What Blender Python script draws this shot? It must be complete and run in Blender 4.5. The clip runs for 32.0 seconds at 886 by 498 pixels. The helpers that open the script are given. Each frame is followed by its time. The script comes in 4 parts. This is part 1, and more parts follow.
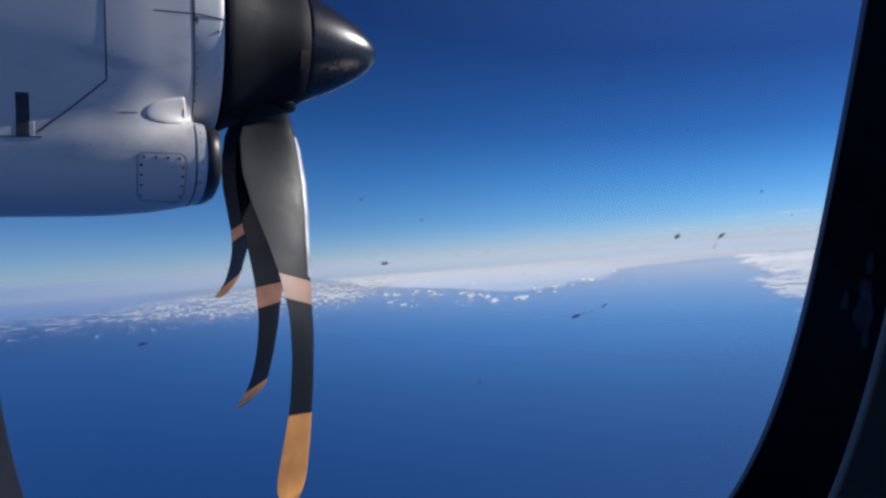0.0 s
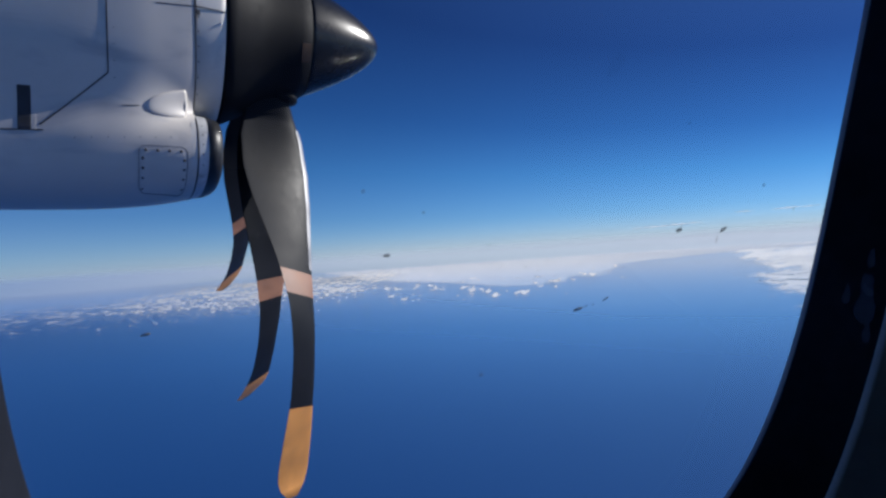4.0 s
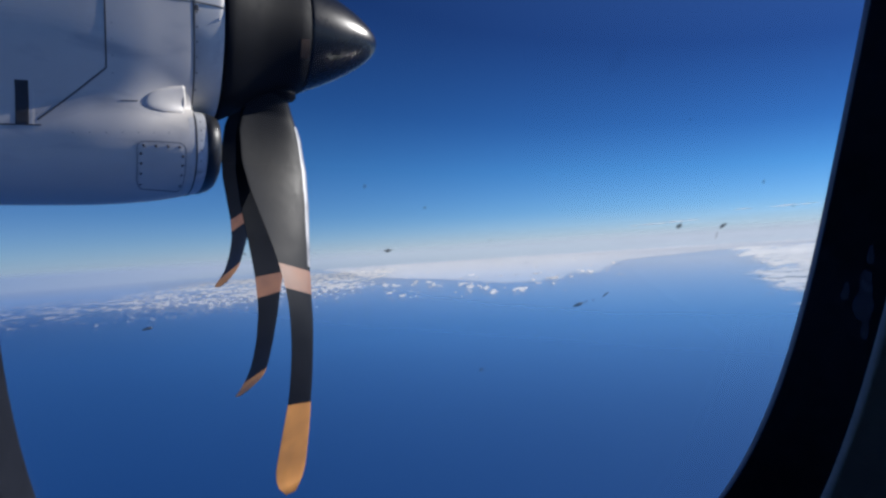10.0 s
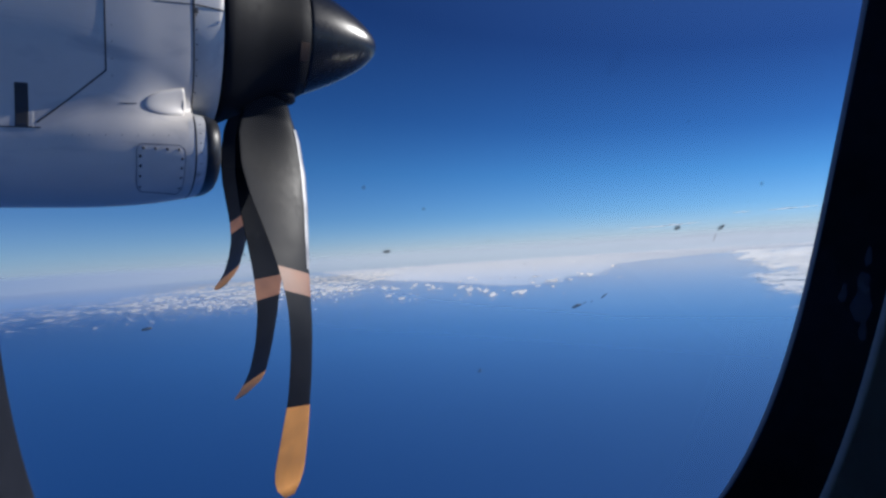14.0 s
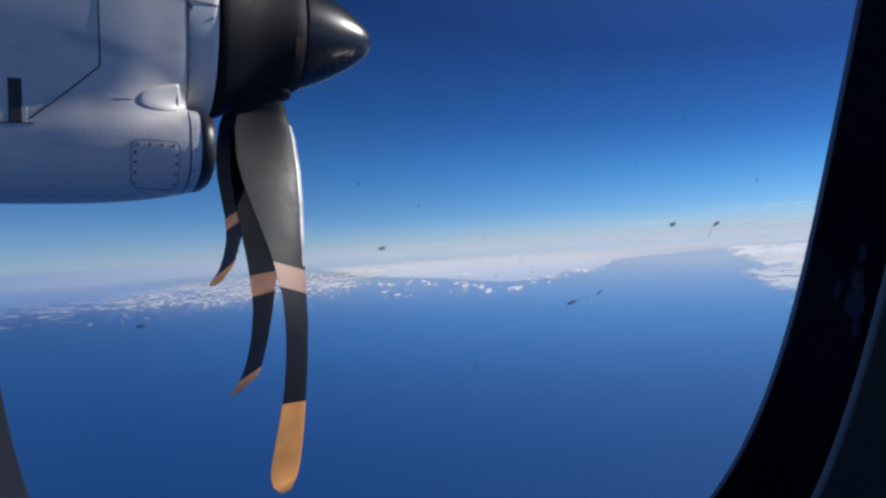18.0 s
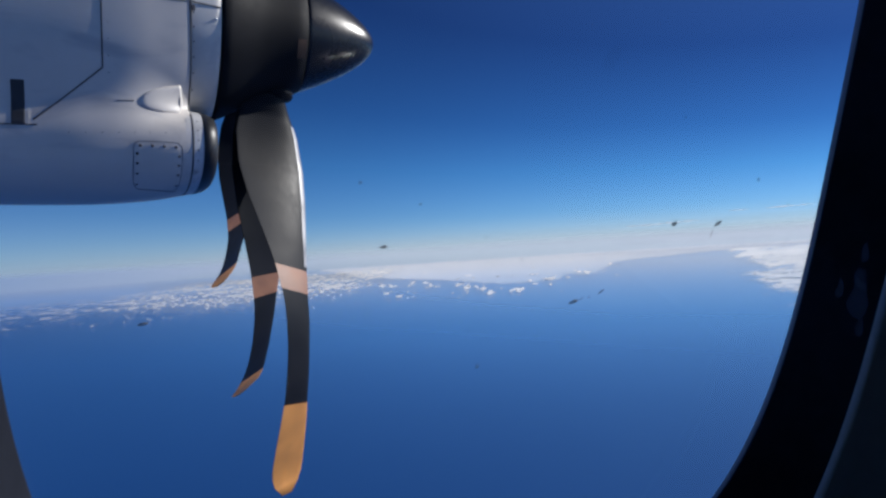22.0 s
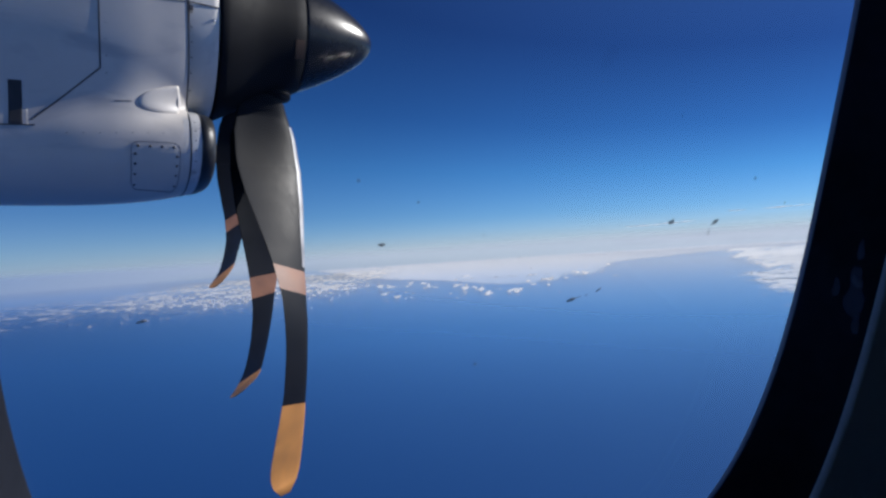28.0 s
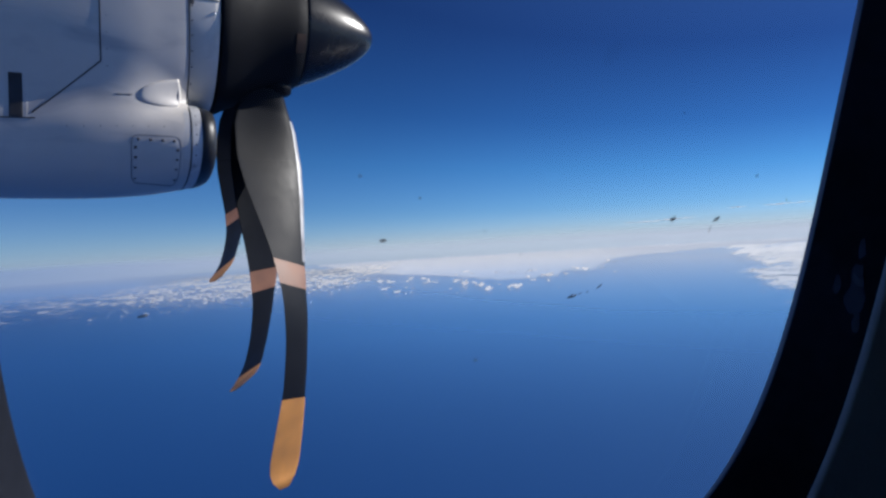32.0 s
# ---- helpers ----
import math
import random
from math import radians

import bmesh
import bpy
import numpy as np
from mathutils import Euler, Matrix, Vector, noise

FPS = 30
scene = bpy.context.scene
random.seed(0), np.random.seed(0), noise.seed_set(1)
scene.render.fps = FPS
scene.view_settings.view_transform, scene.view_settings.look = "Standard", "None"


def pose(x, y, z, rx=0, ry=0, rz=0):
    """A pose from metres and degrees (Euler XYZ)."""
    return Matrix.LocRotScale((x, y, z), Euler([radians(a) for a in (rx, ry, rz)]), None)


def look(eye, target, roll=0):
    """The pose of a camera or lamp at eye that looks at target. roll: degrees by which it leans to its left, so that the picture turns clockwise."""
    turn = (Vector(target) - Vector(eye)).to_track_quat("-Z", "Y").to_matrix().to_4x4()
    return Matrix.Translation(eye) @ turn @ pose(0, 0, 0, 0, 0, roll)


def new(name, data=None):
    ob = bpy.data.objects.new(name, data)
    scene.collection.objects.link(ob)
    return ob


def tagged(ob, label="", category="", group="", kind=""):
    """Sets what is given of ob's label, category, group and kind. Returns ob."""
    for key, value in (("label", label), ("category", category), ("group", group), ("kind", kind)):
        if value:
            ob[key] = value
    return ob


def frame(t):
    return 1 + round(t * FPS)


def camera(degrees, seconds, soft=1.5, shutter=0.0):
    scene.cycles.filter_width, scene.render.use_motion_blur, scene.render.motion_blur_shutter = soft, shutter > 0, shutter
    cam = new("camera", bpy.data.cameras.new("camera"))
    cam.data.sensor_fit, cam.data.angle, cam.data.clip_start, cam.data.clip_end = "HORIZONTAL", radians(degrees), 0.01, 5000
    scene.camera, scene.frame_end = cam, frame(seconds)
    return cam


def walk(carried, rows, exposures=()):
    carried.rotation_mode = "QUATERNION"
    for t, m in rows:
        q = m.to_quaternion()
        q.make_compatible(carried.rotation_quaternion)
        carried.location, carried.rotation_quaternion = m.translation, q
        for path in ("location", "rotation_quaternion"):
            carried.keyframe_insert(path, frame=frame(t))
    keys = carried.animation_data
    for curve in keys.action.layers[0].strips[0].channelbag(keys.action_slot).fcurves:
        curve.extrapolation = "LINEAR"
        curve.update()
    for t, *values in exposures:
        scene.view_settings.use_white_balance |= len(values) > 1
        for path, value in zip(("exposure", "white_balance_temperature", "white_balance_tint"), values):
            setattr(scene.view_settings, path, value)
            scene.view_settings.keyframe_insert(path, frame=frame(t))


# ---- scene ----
cam = camera(66.0, 32.0, soft=2.6)

# ---- the camera's way: held close to a cabin window, with small turns of the hand ----
PATH = [
    (0.0, pose(0.00140, -0.00037, 0.00096, 90.463, 4.164, -26.026)),
    (0.5, pose(0.00137, -0.00030, 0.00090, 90.326, 4.247, -26.032)),
    (1.0, pose(0.00134, -0.00022, 0.00082, 90.187, 4.044, -26.045)),
    (1.5, pose(0.00129, -0.00015, 0.00073, 90.095, 4.198, -25.796)),
    (2.0, pose(0.00126, -0.00011, 0.00067, 90.120, 4.155, -25.800)),
    (2.5, pose(0.00124, -0.00011, 0.00062, 90.178, 4.103, -25.881)),
    (3.0, pose(0.00124, -0.00017, 0.00059, 90.089, 4.287, -25.982)),
    (3.5, pose(0.00122, -0.00027, 0.00054, 90.023, 4.073, -26.040)),
    (5.5, pose(0.00073, -0.00074, -0.00011, 89.954, 3.852, -25.700)),
    (6.0, pose(0.00071, -0.00079, -0.00025, 89.895, 3.845, -25.742)),
    (6.5, pose(0.00071, -0.00084, -0.00038, 89.926, 3.913, -25.794)),
    (7.0, pose(0.00070, -0.00089, -0.00048, 89.988, 4.059, -25.765)),
    (7.5, pose(0.00066, -0.00094, -0.00051, 89.906, 4.216, -25.633)),
    (8.0, pose(0.00056, -0.00094, -0.00044, 89.797, 4.108, -25.907)),
    (8.5, pose(0.00041, -0.00089, -0.00030, 89.887, 3.875, -26.075)),
    (9.0, pose(0.00026, -0.00078, -0.00014, 89.922, 3.699, -26.131)),
    (9.5, pose(0.00013, -0.00062, -0.00002, 89.771, 3.771, -26.092)),
    (10.0, pose(0.00007, -0.00049, 0.00003, 89.703, 3.830, -26.075)),
    (10.5, pose(0.00005, -0.00043, 0.00001, 89.740, 3.782, -25.955)),
    (11.0, pose(0.00007, -0.00047, -0.00005, 89.842, 3.861, -25.948)),
    (11.5, pose(0.00011, -0.00060, -0.00014, 89.912, 3.705, -25.985)),
    (12.0, pose(0.00013, -0.00077, -0.00023, 89.797, 3.891, -26.033)),
    (12.5, pose(0.00013, -0.00093, -0.00031, 89.785, 4.039, -26.109)),
    (13.0, pose(0.00008, -0.00103, -0.00039, 89.896, 3.844, -26.070)),
    (13.5, pose(0.00002, -0.00106, -0.00045, 89.887, 3.885, -26.167)),
    (14.0, pose(-0.00004, -0.00103, -0.00051, 89.939, 3.785, -26.133)),
    (14.5, pose(-0.00008, -0.00096, -0.00055, 89.818, 3.689, -26.126)),
    (16.5, pose(0.00009, -0.00087, -0.00037, 89.737, 3.687, -26.457)),
    (17.0, pose(0.00014, -0.00091, -0.00034, 89.806, 3.780, -26.575)),
    (17.5, pose(0.00017, -0.00092, -0.00034, 89.809, 3.479, -26.492)),
    (18.0, pose(0.00019, -0.00092, -0.00038, 89.595, 3.804, -26.487)),
    (18.5, pose(0.00019, -0.00092, -0.00047, 89.716, 3.587, -26.407)),
    (19.0, pose(0.00021, -0.00096, -0.00060, 89.835, 3.604, -26.451)),
    (19.5, pose(0.00024, -0.00103, -0.00078, 89.852, 3.652, -26.377)),
    (20.0, pose(0.00028, -0.00108, -0.00098, 89.817, 3.656, -26.407)),
    (20.5, pose(0.00031, -0.00107, -0.00115, 89.787, 3.797, -26.479)),
    (21.0, pose(0.00031, -0.00098, -0.00128, 89.807, 3.991, -26.543)),
    (21.5, pose(0.00028, -0.00087, -0.00131, 89.765, 4.145, -26.469)),
    (22.0, pose(0.00024, -0.00080, -0.00126, 89.745, 3.767, -26.340)),
    (22.5, pose(0.00018, -0.00084, -0.00116, 89.674, 3.525, -26.308)),
    (23.0, pose(0.00013, -0.00101, -0.00103, 89.652, 3.721, -26.385)),
    (23.5, pose(0.00008, -0.00122, -0.00093, 89.779, 3.927, -26.451)),
    (24.0, pose(0.00003, -0.00138, -0.00086, 89.947, 3.782, -26.415)),
    (24.5, pose(0.00000, -0.00143, -0.00083, 89.913, 3.490, -26.431)),
    (25.0, pose(-0.00002, -0.00139, -0.00084, 89.686, 3.468, -26.440)),
    (25.5, pose(-0.00003, -0.00129, -0.00092, 89.584, 3.864, -26.573)),
    (27.5, pose(-0.00006, -0.00136, -0.00200, 89.779, 3.915, -26.445)),
    (28.0, pose(-0.00007, -0.00145, -0.00205, 89.781, 3.795, -26.499)),
    (28.5, pose(-0.00007, -0.00149, -0.00206, 89.844, 3.907, -26.437)),
    (29.0, pose(-0.00009, -0.00148, -0.00204, 89.839, 3.757, -26.742)),
    (29.5, pose(-0.00013, -0.00142, -0.00201, 89.656, 3.825, -26.772)),
    (30.0, pose(-0.00018, -0.00133, -0.00196, 89.555, 3.894, -26.662)),
    (30.5, pose(-0.00024, -0.00125, -0.00190, 89.636, 3.813, -26.602)),
    (31.0, pose(-0.00029, -0.00121, -0.00184, 89.673, 3.609, -26.608)),
    (31.5, pose(-0.00032, -0.00120, -0.00179, 89.528, 3.449, -26.553)),
    (32.0, pose(-0.00034, -0.00121, -0.00176, 89.373, 3.499, -26.488)),
]
walk(cam, PATH, exposures=[(0.0, 0.0, 6500, 10)])

# attitude of the aircraft against the horizon (nose a little down)
AIR = pose(0, 0, 0, 0.605, 2.243, 0.012)
SUN_DIR = (AIR.to_3x3() @ Vector((0.885, -0.026, 0.465))).normalized()

# ---- sky and sun ----
world = bpy.data.worlds.new("sky")
scene.world = world
world.use_nodes = True
wn = world.node_tree.nodes
wl = world.node_tree.links
background = wn["Background"]
sky = wn.new("ShaderNodeTexSky")
sky.sky_type = "NISHITA"
sky.sun_disc = False
sky.sun_elevation = math.asin(SUN_DIR.z)
sky.sun_rotation = math.atan2(SUN_DIR.x, SUN_DIR.y)
sky.altitude = 3500
sky.air_density = 1.0
sky.dust_density = 0.2
sky.ozone_density = 4.0
# thin air high up: the clear sky is tinted from a pale horizon to a deep blue overhead
way_up = wn.new("ShaderNodeTexCoord")
split = wn.new("ShaderNodeSeparateXYZ")
wl.new(way_up.outputs["Generated"], split.inputs["Vector"])
tint = wn.new("ShaderNodeValToRGB")
# the blue deepens a little towards the nose
deeper = wn.new("ShaderNodeMath")
deeper.operation = "MULTIPLY_ADD"
wl.new(split.outputs["X"], deeper.inputs[0])
deeper.inputs[1].default_value = 1.0
deeper.inputs[2].default_value = 0.67
height = wn.new("ShaderNodeMath")
height.operation = "MULTIPLY"
wl.new(split.outputs["Z"], height.inputs[0])
wl.new(deeper.outputs[0], height.inputs[1])
wl.new(height.outputs[0], tint.inputs["Fac"])
SKY_TINT = [(0.0, (0.74, 0.87, 1.15)), (0.05, (0.44, 0.70, 1.01)), (0.12, (0.275, 0.60, 0.91)), (0.20, (0.175, 0.42, 0.73)), (0.34, (0.140, 0.28, 0.545)), (0.6, (0.36, 0.50, 0.78)), (1.0, (0.55, 0.66, 0.90))]
while len(tint.color_ramp.elements) < len(SKY_TINT):
    tint.color_ramp.elements.new(0.5)
for stop, (at_z, colour) in zip(tint.color_ramp.elements, SKY_TINT):
    stop.position = at_z
    stop.color = (*colour, 1)
tinted = wn.new("ShaderNodeMix")
tinted.data_type = "RGBA"
tinted.blend_type = "MULTIPLY"
tinted.inputs["Factor"].default_value = 1.0
wl.new(sky.outputs["Color"], tinted.inputs["A"])
wl.new(tint.outputs["Color"], tinted.inputs["B"])
wl.new(tinted.outputs["Result"], background.inputs["Color"])
# a little brighter on the sun's side
glow = wn.new("ShaderNodeMapRange")
glow.inputs["From Min"].default_value = -0.3
glow.inputs["From Max"].default_value = 0.5
glow.inputs["To Min"].default_value = 0.078
glow.inputs["To Max"].default_value = 0.092
wl.new(split.outputs["X"], glow.inputs["Value"])
wl.new(glow.outputs["Result"], background.inputs["Strength"])

sun_data = bpy.data.lights.new("sun", "SUN")
sun_data.energy = 5.0
sun_data.angle = radians(0.53)
sun_data.color = (1.0, 0.965, 0.92)
sun = new("sun", sun_data)
sun.matrix_world = look(SUN_DIR * 20, (0, 0, 0))


# ---- materials ----
def material(name, colour, rough=0.5, metal=0.0, vary=0.15, scale=8.0, bump=0.0, bump_scale=60.0, coat=0.0, stains=None, grain=0.0):
    """Colour with two scales of variation, optional stains, fine relief."""
    m = bpy.data.materials.new(name)
    m.use_nodes = True
    n, l = m.node_tree.nodes, m.node_tree.links
    b = n["Principled BSDF"]
    b.inputs["Metallic"].default_value = metal
    b.inputs["Coat Weight"].default_value = coat
    tc = n.new("ShaderNodeTexCoord")
    big = n.new("ShaderNodeTexNoise")
    big.inputs["Scale"].default_value = scale
    big.inputs["Detail"].default_value = 6
    fine = n.new("ShaderNodeTexNoise")
    fine.inputs["Scale"].default_value = scale * 9
    fine.inputs["Detail"].default_value = 4
    for t in (big, fine):
        l.new(tc.outputs["Object"], t.inputs["Vector"])
    add = n.new("ShaderNodeMath")
    add.operation = "MULTIPLY_ADD"
    add.inputs[1].default_value = 0.35
    l.new(fine.outputs["Fac"], add.inputs[0])
    l.new(big.outputs["Fac"], add.inputs[2])
    ramp = n.new("ShaderNodeMapRange")
    ramp.inputs["From Min"].default_value = 0.45
    ramp.inputs["From Max"].default_value = 0.9
    ramp.inputs["To Min"].default_value = 1 - vary
    ramp.inputs["To Max"].default_value = 1 + vary
    l.new(add.outputs[0], ramp.inputs["Value"])
    mul = n.new("ShaderNodeMix")
    mul.data_type = "RGBA"
    mul.blend_type = "MULTIPLY"
    mul.inputs["Factor"].default_value = 1.0
    mul.inputs["A"].default_value = (*colour, 1)
    l.new(ramp.outputs["Result"], mul.inputs["B"])
    last = mul.outputs["Result"]
    if stains:
        st = n.new("ShaderNodeTexNoise")
        st.inputs["Scale"].default_value = stains[1]
        st.inputs["Detail"].default_value = 8
        st.inputs["Distortion"].default_value = 1.2
        mp = n.new("ShaderNodeMapping")
        mp.inputs["Scale"].default_value = stains[3] if len(stains) > 3 else (1, 1, 1)
        l.new(tc.outputs["Object"], mp.inputs["Vector"])
        l.new(mp.outputs["Vector"], st.inputs["Vector"])
        sr = n.new("ShaderNodeMapRange")
        sr.inputs["From Min"].default_value = stains[2]
        sr.inputs["From Max"].default_value = stains[2] + 0.22
        sr.inputs["To Max"].default_value = 0.75
        l.new(st.outputs["Fac"], sr.inputs["Value"])
        mx = n.new("ShaderNodeMix")
        mx.data_type = "RGBA"
        l.new(sr.outputs["Result"], mx.inputs["Factor"])
        l.new(last, mx.inputs["A"])
        mx.inputs["B"].default_value = (*stains[0], 1)
        last = mx.outputs["Result"]
    l.new(last, b.inputs["Base Color"])
    rr = n.new("ShaderNodeMapRange")
    rr.inputs["From Min"].default_value = 0.4
    rr.inputs["From Max"].default_value = 0.95
    rr.inputs["To Min"].default_value = max(0.02, rough * 0.8)
    rr.inputs["To Max"].default_value = min(1.0, rough * 1.25)
    l.new(add.outputs[0], rr.inputs["Value"])
    l.new(rr.outputs["Result"], b.inputs["Roughness"])
    if bump:
        bt = n.new("ShaderNodeTexNoise")
        bt.inputs["Scale"].default_value = bump_scale
        bt.inputs["Detail"].default_value = 5
        l.new(tc.outputs["Object"], bt.inputs["Vector"])
        bp = n.new("ShaderNodeBump")
        bp.inputs["Strength"].default_value = bump
        bp.inputs["Distance"].default_value = 0.01
        l.new(bt.outputs["Fac"], bp.inputs["Height"])
        l.new(bp.outputs["Normal"], b.inputs["Normal"])
    return m


COWL = material("grey_white_cowl_paint", (0.65, 0.61, 0.565), 0.45, 0.0, 0.06, 3.0, 0.05, 5.0, coat=0.1, stains=((0.36, 0.36, 0.38), 2.6, 0.56, (1.0, 2.0, 3.0)))
RING = material("polished_ring_metal", (0.74, 0.70, 0.64), 0.42, 0.1, 0.08, 9.0, stains=((0.40, 0.38, 0.36), 9.0, 0.62))
LIP_METAL = material("bare_lip_metal", (0.62, 0.62, 0.62), 0.36, 0.2, 0.12, 14.0, stains=((0.25, 0.24, 0.23), 12.0, 0.58))
RUBBER = material("black_rubber_boot", (0.016, 0.017, 0.02), 0.38, 0.0, 0.2, 12.0)
SEAM = material("dark_seam_filler", (0.03, 0.032, 0.04), 0.7, 0.0, 0.2, 30.0)
SOFT_SEAM = material("grey_seam_filler", (0.11, 0.115, 0.13), 0.6, 0.0, 0.2, 30.0)
SCREW = material("dull_steel_screw", (0.07, 0.07, 0.08), 0.6, 0.2, 0.2, 40.0)
BRIGHT_SCREW = material("bright_steel_screw", (0.85, 0.85, 0.85), 0.18, 1.0, 0.05, 40.0)
# darkness inside the slot and the duct is put into the colour
SLOT_DARK = material("dark_recess", (0.045, 0.046, 0.053), 0.8, 0.0, 0.4, 30.0)
SPINNER = material("black_spinner_paint", (0.007, 0.008, 0.011), 0.27, 0.0, 0.25, 5.0, coat=0.06)
SPINNER.node_tree.nodes["Principled BSDF"].inputs["Specular IOR Level"].default_value = 0.36
SPINNER_REAR = material("matt_black_spinner_paint", (0.0065, 0.0075, 0.0105), 0.6, 0.0, 0.25, 5.0)
SPINNER_REAR.node_tree.nodes["Principled BSDF"].inputs["Specular IOR Level"].default_value = 0.14
BLADE = material("charcoal_blade_paint", (0.011, 0.0125, 0.0165), 0.46, 0.0, 0.3, 4.0, 0.04, 40.0)
BLADE.node_tree.nodes["Principled BSDF"].inputs["Specular IOR Level"].default_value = 0.09
EDGE = material("worn_metal_edge", (0.36, 0.36, 0.37), 0.36, 0.2, 0.2, 10.0)
ORANGE = material("faded_orange_paint", (0.62, 0.27, 0.07), 0.48, 0.0, 0.2, 12.0)
MARK = material("worn_orange_mark", (0.040, 0.016, 0.008), 0.6, 0.0, 0.4, 14.0)
BAND = material("dirty_orange_band", (0.26, 0.12, 0.07), 0.5, 0.0, 0.25, 12.0)
REVEAL = material("black_window_reveal", (0.016, 0.019, 0.029), 0.6, 0.0, 0.35, 16.0, 0.05, 90.0, stains=((0.035, 0.043, 0.062), 17.0, 0.62))
REVEAL.node_tree.nodes["Principled BSDF"].inputs["Specular IOR Level"].default_value = 0.03
SEAL = material("grey_rubber_seal", (0.17, 0.20, 0.27), 0.35, 0.0, 0.2, 30.0)
PANEL = material("grey_cabin_panel", (0.50, 0.53, 0.57), 0.6, 0.0, 0.06, 20.0, 0.1, 300.0)
SKIN = material("white_fuselage_paint", (0.75, 0.76, 0.78), 0.35, 0.0, 0.05, 4.0)



def dirt_material(name, alpha, colour=(0.10, 0.11, 0.13)):
    m = bpy.data.materials.new(name)
    m.use_nodes = True
    n, l = m.node_tree.nodes, m.node_tree.links
    b = n["Principled BSDF"]
    b.inputs["Base Color"].default_value = (*colour, 1)
    b.inputs["Roughness"].default_value = 0.9
    b.inputs["Alpha"].default_value = alpha
    return m


DIRT = dirt_material("dried_dirt", 0.5)
FAINT_DIRT = dirt_material("thin_dust_film", 0.16)
SMEAR = dirt_material("light_smear", 0.05, (0.7, 0.72, 0.75))
PALE_MARK = dirt_material("pale_film", 0.38, (0.15, 0.18, 0.25))


def glass_material():
    m = bpy.data.materials.new("clear_acrylic")
    m.use_nodes = True
    n, l = m.node_tree.nodes, m.node_tree.links
    n.remove(n["Principled BSDF"])
    clear = n.new("ShaderNodeBsdfTransparent")
    clear.inputs["Color"].default_value = (0.985, 0.992, 1.0, 1)
    gloss = n.new("ShaderNodeBsdfGlossy")
    gloss.inputs["Roughness"].default_value = 0.0
    both = n.new("ShaderNodeMixShader")
    both.inputs["Fac"].default_value = 0.015
    l.new(clear.outputs[0], both.inputs[1])
    l.new(gloss.outputs[0], both.inputs[2])
    l.new(both.outputs[0], n["Material Output"].inputs["Surface"])
    return m


GLASS = glass_material()


def water_material():
    m = bpy.data.materials.new("open_sea_water")
    m.use_nodes = True
    n, l = m.node_tree.nodes, m.node_tree.links
    b = n["Principled BSDF"]
    b.inputs["Base Color"].default_value = (0.006, 0.035, 0.11, 1)
    b.inputs["Roughness"].default_value = 0.10
    b.inputs["IOR"].default_value = 1.333
    tc = n.new("ShaderNodeTexCoord")
    patch = n.new("ShaderNodeTexNoise")
    patch.inputs["Scale"].default_value = 0.004
    patch.inputs["Detail"].default_value = 5
    l.new(tc.outputs["Object"], patch.inputs["Vector"])
    cr = n.new("ShaderNodeMix")
    cr.data_type = "RGBA"
    cr.inputs["A"].default_value = (0.007, 0.057, 0.212, 1)
    cr.inputs["B"].default_value = (0.009, 0.066, 0.240, 1)
    l.new(patch.outputs["Fac"], cr.inputs["Factor"])
    l.new(cr.outputs["Result"], b.inputs["Base Color"])
    wave = n.new("ShaderNodeTexNoise")
    wave.inputs["Scale"].default_value = 0.12
    wave.inputs["Detail"].default_value = 6
    l.new(tc.outputs["Object"], wave.inputs["Vector"])
    bp = n.new("ShaderNodeBump")
    bp.inputs["Strength"].default_value = 0.03
    bp.inputs["Distance"].default_value = 0.6
    l.new(wave.outputs["Fac"], bp.inputs["Height"])
    l.new(bp.outputs["Normal"], b.inputs["Normal"])
    # wind-roughened share of the surface
    rough = n.new("ShaderNodeBsdfPrincipled")
    rough.inputs["Roughness"].default_value = 0.58
    rough.inputs["IOR"].default_value = 1.333
    l.new(cr.outputs["Result"], rough.inputs["Base Color"])
    mix = n.new("ShaderNodeMixShader")
    # calmer towards the bank, more wind astern
    where = n.new("ShaderNodeSeparateXYZ")
    l.new(tc.outputs["Object"], where.inputs["Vector"])
    wind = n.new("ShaderNodeMapRange")
    wind.inputs["From Min"].default_value = -250
    wind.inputs["From Max"].default_value = 700
    wind.inputs["To Min"].default_value = 0.85
    wind.inputs["To Max"].default_value = 0.05
    l.new(where.outputs["X"], wind.inputs["Value"])
    l.new(wind.outputs["Result"], mix.inputs["Fac"])
    l.new(b.outputs[0], mix.inputs[1])
    l.new(rough.outputs[0], mix.inputs[2])
    l.new(mix.outputs[0], n["Material Output"].inputs["Surface"])
    return m


WATER = water_material()


